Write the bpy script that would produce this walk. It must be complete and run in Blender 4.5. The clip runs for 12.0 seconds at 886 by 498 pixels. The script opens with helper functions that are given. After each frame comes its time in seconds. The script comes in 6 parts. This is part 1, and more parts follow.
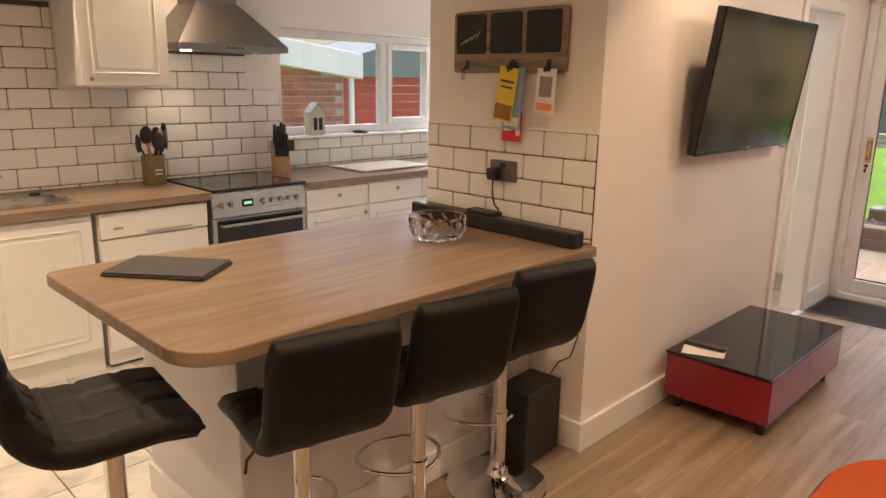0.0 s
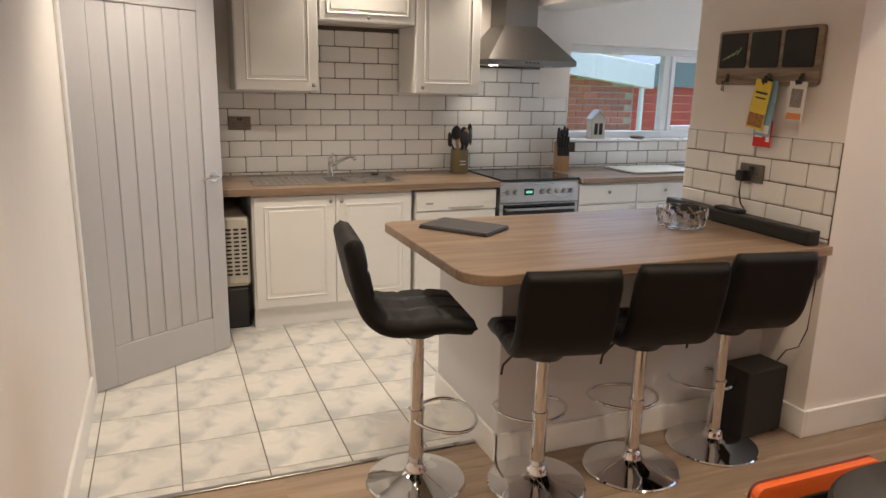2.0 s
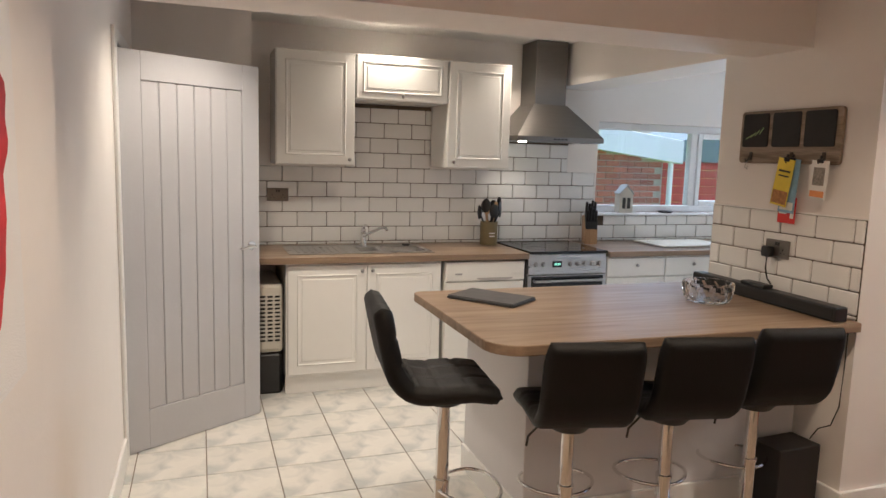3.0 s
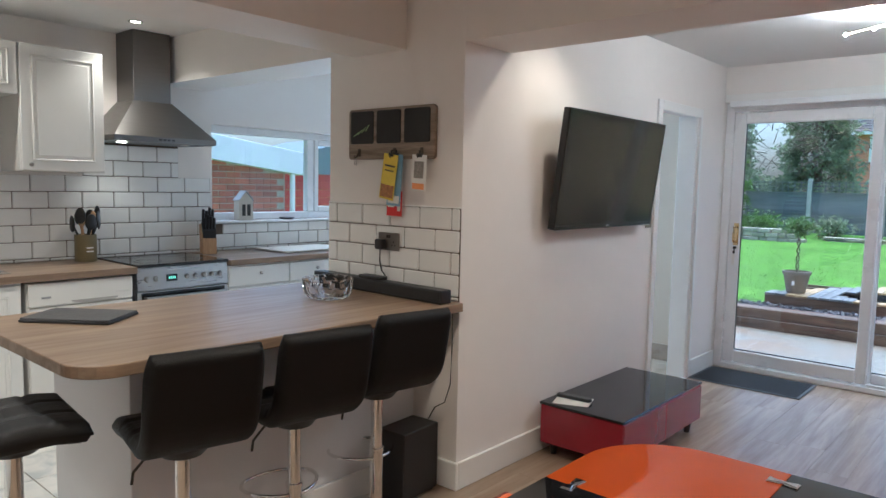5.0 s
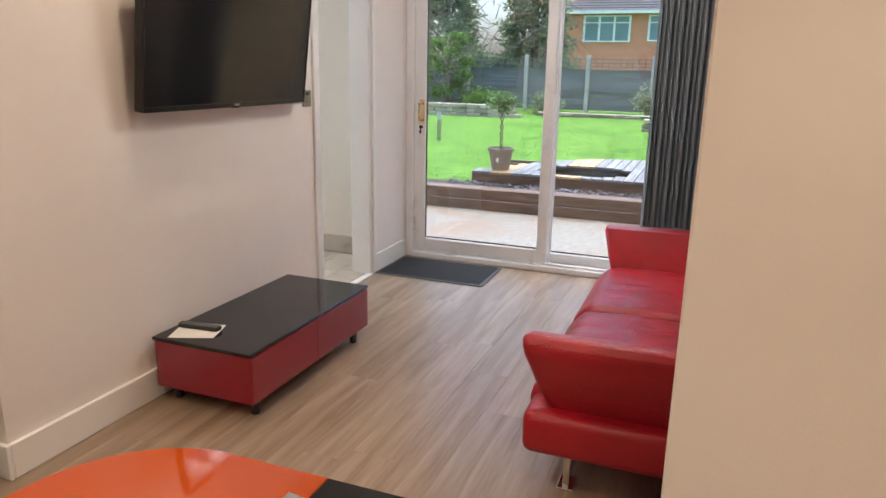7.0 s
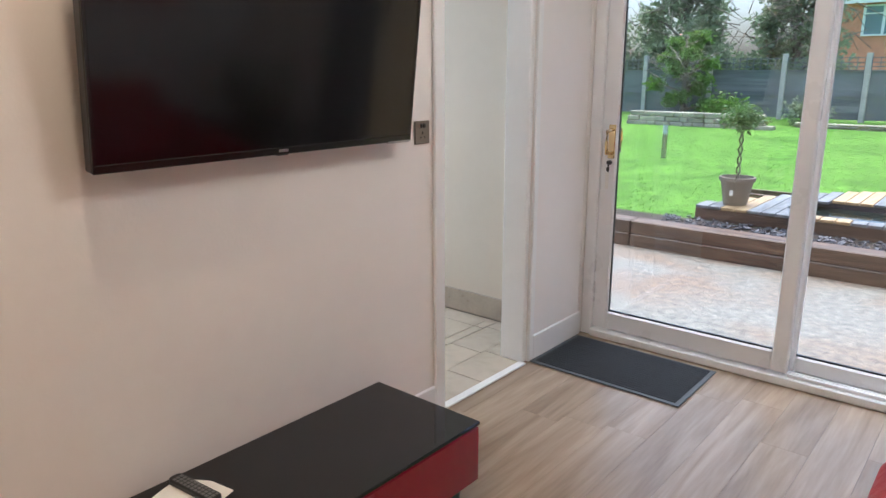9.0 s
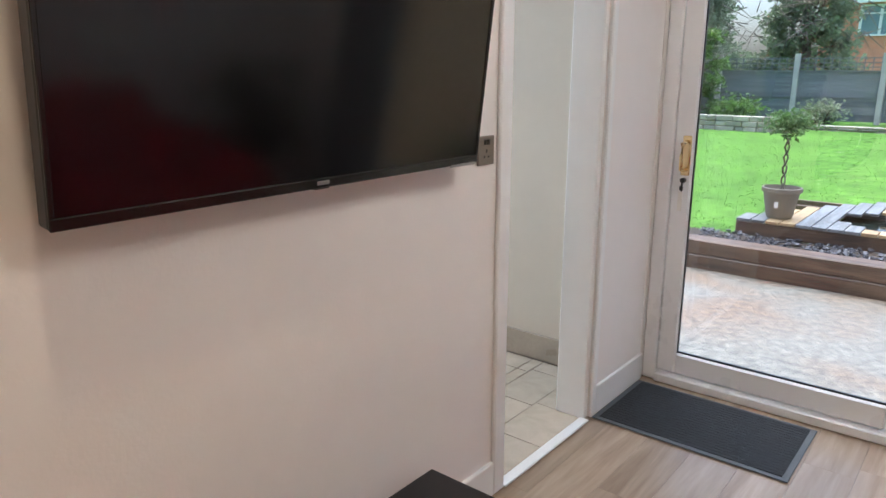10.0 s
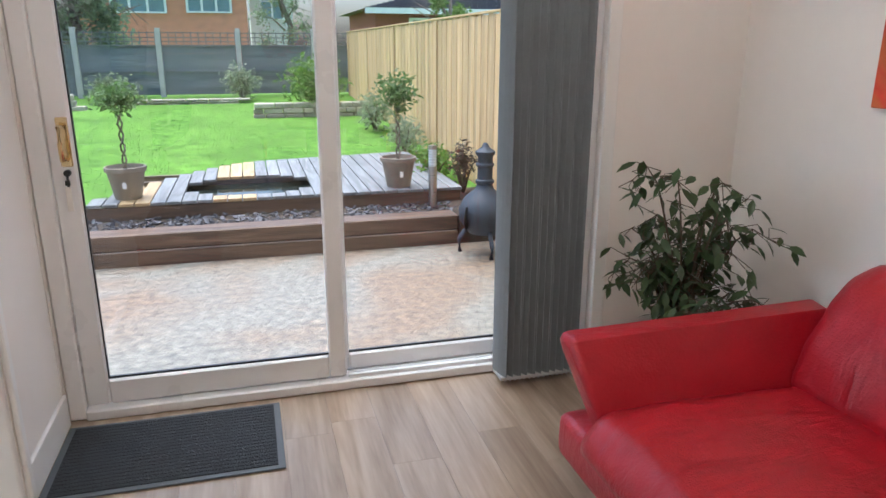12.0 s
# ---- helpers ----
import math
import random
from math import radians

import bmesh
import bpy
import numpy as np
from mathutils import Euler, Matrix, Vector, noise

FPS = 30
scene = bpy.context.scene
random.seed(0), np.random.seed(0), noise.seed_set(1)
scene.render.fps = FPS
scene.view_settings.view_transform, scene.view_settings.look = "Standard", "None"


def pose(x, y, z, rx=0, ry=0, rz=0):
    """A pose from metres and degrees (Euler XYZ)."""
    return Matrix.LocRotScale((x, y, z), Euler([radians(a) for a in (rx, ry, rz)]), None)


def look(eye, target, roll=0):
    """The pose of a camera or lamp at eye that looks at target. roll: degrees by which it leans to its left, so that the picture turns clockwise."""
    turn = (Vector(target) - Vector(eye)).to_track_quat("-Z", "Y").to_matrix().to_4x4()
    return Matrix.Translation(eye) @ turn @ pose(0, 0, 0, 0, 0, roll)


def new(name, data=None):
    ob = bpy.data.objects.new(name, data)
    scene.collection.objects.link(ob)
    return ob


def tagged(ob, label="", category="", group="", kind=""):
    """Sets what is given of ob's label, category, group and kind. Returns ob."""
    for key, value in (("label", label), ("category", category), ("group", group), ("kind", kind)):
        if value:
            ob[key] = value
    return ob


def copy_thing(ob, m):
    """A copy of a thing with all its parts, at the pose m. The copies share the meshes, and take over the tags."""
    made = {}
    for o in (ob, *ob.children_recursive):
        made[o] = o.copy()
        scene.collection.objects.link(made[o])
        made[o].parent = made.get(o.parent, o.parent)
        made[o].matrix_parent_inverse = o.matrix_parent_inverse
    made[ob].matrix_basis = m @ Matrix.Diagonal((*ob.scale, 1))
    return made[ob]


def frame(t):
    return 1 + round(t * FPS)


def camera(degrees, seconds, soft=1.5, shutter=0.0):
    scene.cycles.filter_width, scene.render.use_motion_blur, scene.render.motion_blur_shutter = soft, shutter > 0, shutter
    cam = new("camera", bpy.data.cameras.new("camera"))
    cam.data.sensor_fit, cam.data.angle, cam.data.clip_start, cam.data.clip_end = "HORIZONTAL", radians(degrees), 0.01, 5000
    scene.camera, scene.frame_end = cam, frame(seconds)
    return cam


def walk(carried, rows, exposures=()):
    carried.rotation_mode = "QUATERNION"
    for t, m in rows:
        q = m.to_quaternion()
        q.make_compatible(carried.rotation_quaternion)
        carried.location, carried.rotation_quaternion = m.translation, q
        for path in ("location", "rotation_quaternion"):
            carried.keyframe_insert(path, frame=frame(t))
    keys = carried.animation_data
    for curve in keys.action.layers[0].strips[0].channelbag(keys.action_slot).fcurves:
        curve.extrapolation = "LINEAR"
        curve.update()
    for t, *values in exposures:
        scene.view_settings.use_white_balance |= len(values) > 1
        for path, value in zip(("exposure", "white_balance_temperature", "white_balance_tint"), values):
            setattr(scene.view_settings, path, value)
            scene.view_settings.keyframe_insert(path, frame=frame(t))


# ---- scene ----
cam = camera(64.9, 12.0)
PATH = [
    (0, (0.028, 0.112, 1.542), (-1.334, 1.501, 1.075), 0.9),
    (0.5, (0.18, 0.036, 1.534), (-1.375, 1.206, 1.072), 1.1),
    (1, (0.368, -0.075, 1.527), (-1.293, 0.942, 1.072), 1.2),
    (1.5, (0.525, -0.145, 1.541), (-1.204, 0.75, 1.083), 1.3),
    (2, (0.659, -0.18, 1.55), (-1.147, 0.549, 1.092), 1.3),
    (2.5, (0.742, -0.198, 1.554), (-1.123, 0.407, 1.162), 1.3),
    (2.7, (0.744, -0.206, 1.569), (-1.14, 0.381, 1.246), 1.3),
    (4.3, (0.684, -0.087, 1.508), (-0.919, 1.104, 1.404), 1.2),
    (4.5, (0.671, -0.072, 1.491), (-0.853, 1.219, 1.38), 1.1),
    (5, (0.608, -0.014, 1.457), (-0.701, 1.488, 1.275), 1.2),
    (5.5, (0.574, 0.1, 1.403), (-0.489, 1.761, 1.068), 1.0),
    (6, (0.59, 0.278, 1.391), (-0.248, 2.035, 0.933), 1.1),
    (6.5, (0.691, 0.612, 1.405), (-0.025, 2.415, 0.916), 1.2),
    (6.7, (0.723, 0.758, 1.415), (0.038, 2.569, 0.918), 1.2),
    (8.3, (0.607, 2.037, 1.431), (-0.417, 3.679, 0.926), 0.0),
    (8.5, (0.587, 2.162, 1.441), (-0.544, 3.734, 0.942), -0.0),
    (9, (0.404, 2.39, 1.482), (-0.845, 3.871, 0.985), -0.1),
    (9.5, (0.109, 2.556, 1.485), (-1.169, 4.012, 0.988), -0.0),
    (10, (-0.181, 2.696, 1.487), (-1.405, 4.197, 0.989), -0.0),
    (10.5, (-0.41, 2.825, 1.489), (-1.297, 4.543, 0.979), 0.3),
    (11, (-0.58, 2.886, 1.496), (-0.949, 4.783, 0.982), 0.7),
    (11.5, (-0.719, 2.934, 1.491), (-0.565, 4.859, 0.97), 1.3),
    (12, (-0.674, 3.038, 1.444), (-0.163, 4.89, 0.887), 0.1),
]
EXPOSURES = [(0, 1.33, 6900, 15), (0.5, 1.32, 6850, 12), (1.0, 1.29, 6150, 9), (1.5, 1.22, 5650, 8), (2.0, 1.19, 5500, 7), (2.7, 1.24, 5400, 7), (4.5, 1.20, 4750, 3), (5.0, 1.19, 4650, 1),
    (5.5, 1.33, 4800, 1), (6.0, 1.44, 5150, 6), (6.5, 1.46, 5600, 8), (8.5, 1.34, 5300, 6), (9.5, 1.34, 5300, 6), (11.5, 1.30, 5250, 5), (12, 1.30, 5400, 6)]
walk(cam, [(t, look(eye, target, roll)) for t, eye, target, roll in PATH], EXPOSURES)
KITCHEN_W, DINING_W = 29, 29

# ---------------------------------------------------------------- world, sun and lamps
world = bpy.data.worlds.new("sky")
scene.world = world
world.use_nodes = True
wn = world.node_tree.nodes
sky = wn.new("ShaderNodeTexSky")
sky.sky_type = "NISHITA"
sky.sun_disc = False
sky.sun_elevation = radians(76)
sky.sun_rotation = radians(-38)
sky.air_density, sky.dust_density, sky.ozone_density = 1.0, 5.0, 1.0
world.node_tree.links.new(sky.outputs[0], wn["Background"].inputs[0])
wn["Background"].inputs[1].default_value = 0.15

sun_data = bpy.data.lights.new("sun", "SUN")
sun_data.energy, sun_data.angle, sun_data.color = 1.6, radians(65), (1.0, 0.97, 0.94)
sun = new("sun", sun_data)
sun.matrix_basis = look((-4.6, 7.6, 20.0), (-1.0, 3.0, 0.0))

WARM = (1.0, 0.755, 0.515)
# Area lamp added in the window's unseen end to stand in for skylight.
win_data = bpy.data.lights.new("sky_fill_light", "AREA")
win_data.shape, win_data.size, win_data.size_y = "RECTANGLE", 0.95, 0.65
win_data.energy, win_data.color = 17, (0.86, 0.93, 1.0)
win_fill = new("window_sky_fill", win_data)
win_fill.matrix_basis = look((-4.40, 4.98, 1.52), (-2.0, 4.2, 1.1))


def lamp_spot(x, y, z, watts, spread=130, colour=WARM, size=0.04):
    d = bpy.data.lights.new("downlight", "SPOT")
    d.energy, d.spot_size, d.spot_blend, d.color, d.shadow_soft_size = watts, radians(spread), 0.7, colour, size
    o = new("downlight_lamp", d)
    o.matrix_basis = look((x, y, z), (x, y + 0.001, 0))
    return o


# ---------------------------------------------------------------- materials
def nodes_of(name):
    m = bpy.data.materials.new(name)
    m.use_nodes = True
    t = m.node_tree
    return m, t, t.nodes["Principled BSDF"], t.nodes, t.links


def surface(name, colour, rough=0.5, metal=0.0, vary=0.06, scale=6.0, bump=0.0, bump_scale=60.0, coat=0.0, piece=0.0, stretch=(1, 1, 1), second=None, second_scale=2.0, rvar=0.08):
    """A painted or plain surface: two scales of noise in colour, some in gloss, and a fine relief."""
    m, t, b, n, l = nodes_of(name)
    tc = n.new("ShaderNodeTexCoord")
    mp = n.new("ShaderNodeMapping")
    mp.inputs["Scale"].default_value = stretch
    l.new(tc.outputs["Object"], mp.inputs["Vector"])
    n1 = n.new("ShaderNodeTexNoise")
    n1.inputs["Scale"].default_value, n1.inputs["Detail"].default_value = scale, 6
    l.new(mp.outputs[0], n1.inputs["Vector"])
    n2 = n.new("ShaderNodeTexNoise")
    n2.inputs["Scale"].default_value, n2.inputs["Detail"].default_value = scale * 9, 4
    l.new(mp.outputs[0], n2.inputs["Vector"])
    add = n.new("ShaderNodeMath")
    add.operation = "MULTIPLY_ADD"
    add.inputs[1].default_value = 0.4
    l.new(n2.outputs[0], add.inputs[0])
    l.new(n1.outputs[0], add.inputs[2])
    rng = n.new("ShaderNodeMapRange")
    rng.inputs[1].default_value, rng.inputs[2].default_value = 0.4, 1.0
    rng.inputs[3].default_value, rng.inputs[4].default_value = 1 - vary, 1 + vary
    l.new(add.outputs[0], rng.inputs[0])
    val = rng.outputs[0]
    if piece:
        oi = n.new("ShaderNodeObjectInfo")
        r2 = n.new("ShaderNodeMapRange")
        r2.inputs[3].default_value, r2.inputs[4].default_value = 1 - piece, 1 + piece
        l.new(oi.outputs["Random"], r2.inputs[0])
        mu = n.new("ShaderNodeMath")
        mu.operation = "MULTIPLY"
        l.new(val, mu.inputs[0])
        l.new(r2.outputs[0], mu.inputs[1])
        val = mu.outputs[0]
    base = n.new("ShaderNodeRGB")
    base.outputs[0].default_value = (*colour, 1)
    src = base.outputs[0]
    if second:
        n3 = n.new("ShaderNodeTexNoise")
        n3.inputs["Scale"].default_value, n3.inputs["Detail"].default_value, n3.inputs["Distortion"].default_value = second_scale, 5, 0.6
        l.new(mp.outputs[0], n3.inputs["Vector"])
        cr = n.new("ShaderNodeValToRGB")
        cr.color_ramp.elements[0].position, cr.color_ramp.elements[1].position = 0.42, 0.62
        cr.color_ramp.elements[0].color, cr.color_ramp.elements[1].color = (*colour, 1), (*second, 1)
        l.new(n3.outputs[0], cr.inputs[0])
        src = cr.outputs[0]
    mix = n.new("ShaderNodeVectorMath")
    mix.operation = "SCALE"
    l.new(src, mix.inputs[0])
    l.new(val, mix.inputs["Scale"])
    l.new(mix.outputs[0], b.inputs["Base Color"])
    rr = n.new("ShaderNodeMapRange")
    rr.inputs[3].default_value, rr.inputs[4].default_value = max(rough - rvar, 0.02), min(rough + rvar, 1)
    l.new(n1.outputs[0], rr.inputs[0])
    l.new(rr.outputs[0], b.inputs["Roughness"])
    b.inputs["Metallic"].default_value = metal
    b.inputs["Coat Weight"].default_value = coat
    b.inputs["Coat Roughness"].default_value = 0.08
    if bump:
        n4 = n.new("ShaderNodeTexNoise")
        n4.inputs["Scale"].default_value, n4.inputs["Detail"].default_value = bump_scale, 5
        l.new(mp.outputs[0], n4.inputs["Vector"])
        bp = n.new("ShaderNodeBump")
        bp.inputs["Strength"].default_value, bp.inputs["Distance"].default_value = bump, 0.01
        l.new(n4.outputs[0], bp.inputs["Height"])
        l.new(bp.outputs[0], b.inputs["Normal"])
    return m


def wood(name, dark, light, rough=0.4, axis="Y", scale=1.0, piece=0.12, bump=0.15, coat=0.0):
    """Long grain along one axis, with knots and a difference from board to board."""
    m, t, b, n, l = nodes_of(name)
    tc = n.new("ShaderNodeTexCoord")
    oi = n.new("ShaderNodeObjectInfo")
    sh = n.new("ShaderNodeVectorMath")
    sh.operation = "MULTIPLY_ADD"
    sh.inputs[1].default_value = (37, 19, 53)
    l.new(oi.outputs["Random"], sh.inputs[0])
    l.new(tc.outputs["Object"], sh.inputs[2])
    mp = n.new("ShaderNodeMapping")
    s = {"X": (0.9, 12, 12), "Y": (12, 0.9, 12), "Z": (12, 12, 0.9)}[axis]
    mp.inputs["Scale"].default_value = [v * scale for v in s]
    l.new(sh.outputs[0], mp.inputs["Vector"])
    n1 = n.new("ShaderNodeTexNoise")
    n1.inputs["Scale"].default_value, n1.inputs["Detail"].default_value, n1.inputs["Distortion"].default_value = 1.4, 8, 1.2
    l.new(mp.outputs[0], n1.inputs["Vector"])
    n2 = n.new("ShaderNodeTexNoise")
    n2.inputs["Scale"].default_value, n2.inputs["Detail"].default_value = 9, 6
    l.new(mp.outputs[0], n2.inputs["Vector"])
    mx = n.new("ShaderNodeMath")
    mx.operation = "MULTIPLY_ADD"
    mx.inputs[1].default_value = 0.35
    l.new(n2.outputs[0], mx.inputs[0])
    l.new(n1.outputs[0], mx.inputs[2])
    cr = n.new("ShaderNodeValToRGB")
    cr.color_ramp.elements[0].position, cr.color_ramp.elements[1].position = 0.45, 0.85
    cr.color_ramp.elements[0].color, cr.color_ramp.elements[1].color = (*dark, 1), (*light, 1)
    l.new(mx.outputs[0], cr.inputs[0])
    r2 = n.new("ShaderNodeMapRange")
    r2.inputs[3].default_value, r2.inputs[4].default_value = 1 - piece, 1 + piece
    l.new(oi.outputs["Random"], r2.inputs[0])
    sc = n.new("ShaderNodeVectorMath")
    sc.operation = "SCALE"
    l.new(cr.outputs[0], sc.inputs[0])
    l.new(r2.outputs[0], sc.inputs["Scale"])
    l.new(sc.outputs[0], b.inputs["Base Color"])
    rr = n.new("ShaderNodeMapRange")
    rr.inputs[3].default_value, rr.inputs[4].default_value = rough + 0.1, rough - 0.1
    l.new(n1.outputs[0], rr.inputs[0])
    l.new(rr.outputs[0], b.inputs["Roughness"])
    b.inputs["Coat Weight"].default_value = coat
    bp = n.new("ShaderNodeBump")
    bp.inputs["Strength"].default_value, bp.inputs["Distance"].default_value = bump, 0.004
    l.new(mx.outputs[0], bp.inputs["Height"])
    l.new(bp.outputs[0], b.inputs["Normal"])
    return m


def glass(name, tint=(1, 1, 1), rough=0.0, ior=1.45):
    m, t, b, n, l = nodes_of(name)
    b.inputs["Base Color"].default_value = (*tint, 1)
    b.inputs["Transmission Weight"].default_value = 1
    b.inputs["Roughness"].default_value = rough
    b.inputs["IOR"].default_value = ior
    return m


def leafy(name, colour, rough, vary, scale, through_light=0.4):
    """A leaf that lets part of the light through to its other side."""
    m = surface(name, colour, rough, vary=vary, scale=scale)
    n, l = m.node_tree.nodes, m.node_tree.links
    b = n["Principled BSDF"]
    tr = n.new("ShaderNodeBsdfTranslucent")
    l.new(b.inputs["Base Color"].links[0].from_socket, tr.inputs["Color"])
    mx = n.new("ShaderNodeMixShader")
    mx.inputs[0].default_value = through_light
    l.new(b.outputs[0], mx.inputs[1])
    l.new(tr.outputs[0], mx.inputs[2])
    l.new(mx.outputs[0], n["Material Output"].inputs["Surface"])
    return m


def glow(name, colour, strength):
    m, t, b, n, l = nodes_of(name)
    b.inputs["Base Color"].default_value = (*colour, 1)
    b.inputs["Emission Color"].default_value = (*colour, 1)
    b.inputs["Emission Strength"].default_value = strength
    return m


WALL = surface("wall_paint", (0.81, 0.768, 0.73), 0.72, vary=0.025, scale=1.5, bump=0.06, bump_scale=90)
CEIL = surface("ceiling_paint", (0.80, 0.78, 0.75), 0.8, vary=0.02, scale=1.0, bump=0.05, bump_scale=70)
WHITE = surface("white_gloss_paint", (0.80, 0.79, 0.77), 0.32, vary=0.02, scale=4, rvar=0.05)
UPVC = surface("white_upvc", (0.82, 0.82, 0.83), 0.28, vary=0.02, scale=3, rvar=0.04)
TILE = surface("white_glazed_tile", (0.80, 0.79, 0.77), 0.12, vary=0.03, scale=5, piece=0.03, bump=0.03, bump_scale=12, rvar=0.04)
GROUT = surface("dark_grout", (0.10, 0.075, 0.055), 0.9, vary=0.2, scale=30)
FTILE = surface("marbled_floor_tile", (0.74, 0.72, 0.67), 0.22, vary=0.05, scale=5, piece=0.04, second=(0.52, 0.53, 0.52), second_scale=6.0, rvar=0.07)
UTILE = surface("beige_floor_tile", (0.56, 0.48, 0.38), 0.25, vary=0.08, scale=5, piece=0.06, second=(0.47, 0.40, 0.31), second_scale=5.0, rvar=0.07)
FGROUT = surface("floor_grout", (0.20, 0.16, 0.12), 0.9, vary=0.2, scale=30)
PLANK = wood("oak_plank_floor", (0.215, 0.15, 0.10), (0.375, 0.285, 0.205), 0.36, "Y", 0.7, 0.10, 0.06)
WORKTOP = wood("oak_worktop", (0.185, 0.128, 0.083), (0.285, 0.203, 0.135), 0.34, "Y", 1.0, 0.02, 0.02)
CABINET = surface("cabinet_foil", (0.80, 0.785, 0.75), 0.25, vary=0.02, scale=2.5, rvar=0.05)
DOORP = surface("grey_door_paint", (0.50, 0.50, 0.525), 0.45, vary=0.03, scale=2.0, bump=0.05, bump_scale=50)
STEEL = surface("brushed_steel", (0.42, 0.41, 0.40), 0.30, 1.0, vary=0.05, scale=8, stretch=(1, 1, 14), rvar=0.1)
HOODM = surface("dull_steel", (0.20, 0.19, 0.18), 0.36, 1.0, vary=0.06, scale=8, stretch=(1, 1, 10), rvar=0.1)
CHROME = surface("chrome", (0.80, 0.80, 0.80), 0.06, 1.0, vary=0.02, scale=6, rvar=0.03)
BRASS = surface("polished_brass", (0.84, 0.66, 0.36), 0.16, 1.0, vary=0.05, scale=12)
BLEATHER = surface("black_leather", (0.0045, 0.0043, 0.0043), 0.5, vary=0.2, scale=10, bump=0.25, bump_scale=220, rvar=0.1)
BLEATHER.node_tree.nodes["Principled BSDF"].inputs["Specular IOR Level"].default_value = 0.25
RLEATHER = surface("red_leather", (0.34, 0.006, 0.016), 0.36, vary=0.12, scale=7, bump=0.25, bump_scale=130, rvar=0.1)
def creased(m):
    """Long shallow creases across the leather, over its fine grain."""
    n, l = m.node_tree.nodes, m.node_tree.links
    tc, mp, nz, bp = n.new("ShaderNodeTexCoord"), n.new("ShaderNodeMapping"), n.new("ShaderNodeTexNoise"), n.new("ShaderNodeBump")
    mp.inputs["Scale"].default_value = (3.5, 9.0, 3.0)
    nz.inputs["Scale"].default_value, nz.inputs["Detail"].default_value, nz.inputs["Distortion"].default_value = 1.0, 3, 1.5
    bp.inputs["Strength"].default_value, bp.inputs["Distance"].default_value = 0.42, 0.02
    l.new(tc.outputs["Object"], mp.inputs["Vector"])
    l.new(mp.outputs[0], nz.inputs["Vector"])
    l.new(nz.outputs[0], bp.inputs["Height"])
    b = n["Principled BSDF"]
    l.new(b.inputs["Normal"].links[0].from_socket, bp.inputs["Normal"])
    l.new(bp.outputs[0], b.inputs["Normal"])


creased(RLEATHER)
REDGLOSS = surface("red_gloss_lacquer", (0.24, 0.004, 0.018), 0.14, vary=0.05, scale=3, coat=0.5)
BGLASS = surface("black_glass", (0.006, 0.006, 0.007), 0.025, vary=0.1, scale=3, coat=0.0, rvar=0.008)
OGLASS = surface("orange_glass", (0.37, 0.058, 0.003), 0.03, vary=0.04, scale=3, coat=0.0, rvar=0.008)
ORANGE = surface("orange_vinyl", (0.68, 0.12, 0.012), 0.4, vary=0.06, scale=9, bump=0.15, bump_scale=150)
BPLASTIC = surface("black_plastic", (0.015, 0.015, 0.016), 0.4, vary=0.15, scale=10)
SCREEN = surface("tv_screen", (0.004, 0.004, 0.005), 0.12, vary=0.1, scale=4, coat=0.0, rvar=0.02)
GREYSLAT = surface("grey_blind_fabric", (0.19, 0.205, 0.22), 0.8, vary=0.08, scale=8, bump=0.2, bump_scale=240)
MATM = surface("charcoal_door_mat", (0.024, 0.027, 0.032), 0.95, vary=0.3, scale=25, bump=0.9, bump_scale=160)
MATE = surface("rubber_edge", (0.09, 0.10, 0.11), 0.7, vary=0.1, scale=20)
BOARDW = wood("driftwood", (0.16, 0.115, 0.08), (0.34, 0.27, 0.20), 0.7, "X", 2.0, 0.0)
SLATE = surface("chalkboard", (0.022, 0.022, 0.022), 0.75, vary=0.35, scale=14)
PALEWOOD = wood("pale_beech", (0.36, 0.20, 0.09), (0.56, 0.36, 0.19), 0.45, "Z", 2.0, 0.0)
CREAM = surface("cream_plastic", (0.62, 0.58, 0.50), 0.45, vary=0.04, scale=6)
PAPER = surface("paper", (0.80, 0.78, 0.74), 0.7, vary=0.05, scale=12)
YELLOW = surface("yellow_print", (0.78, 0.60, 0.05), 0.5, vary=0.1, scale=20)
BLUEP = surface("blue_print", (0.25, 0.42, 0.56), 0.5, vary=0.2, scale=30)
REDP = surface("red_print", (0.62, 0.03, 0.03), 0.5, vary=0.1, scale=20)
GLASS = glass("window_glass")
CRYSTAL = glass("cut_crystal", (1, 1, 1), 0.02, 1.12)
LEAF = leafy("ficus_leaf", (0.05, 0.085, 0.03), 0.4, 0.4, 14, 0.25)
LEAF2 = leafy("bay_leaf", (0.12, 0.20, 0.055), 0.5, 0.45, 9)
LEAF3 = leafy("hedge_leaf", (0.27, 0.32, 0.19), 0.6, 0.5, 2.5, 0.5)
LEAF4 = leafy("shrub_leaf", (0.14, 0.24, 0.04), 0.6, 0.45, 5, 0.45)
TWIG = surface("twig_brown", (0.10, 0.075, 0.05), 0.85, vary=0.3, scale=10)
BARK = surface("bark", (0.19, 0.155, 0.115), 0.9, vary=0.35, scale=12, bump=0.5, bump_scale=40)
GRASS = surface("lawn_grass", (0.095, 0.195, 0.026), 0.95, vary=0.5, scale=7, bump=0.6, bump_scale=60, second=(0.125, 0.245, 0.034), second_scale=1.4)
GRASS.node_tree.nodes["Principled BSDF"].inputs["Specular IOR Level"].default_value = 0.15
BLADE = leafy("grass_blade", (0.105, 0.22, 0.028), 0.8, 0.3, 3, 0.5)
PATIO = surface("wet_concrete_patio", (0.215, 0.198, 0.16), 0.5, vary=0.65, scale=18, bump=1.0, bump_scale=40, second=(0.21, 0.15, 0.10), second_scale=1.1, rvar=0.3)
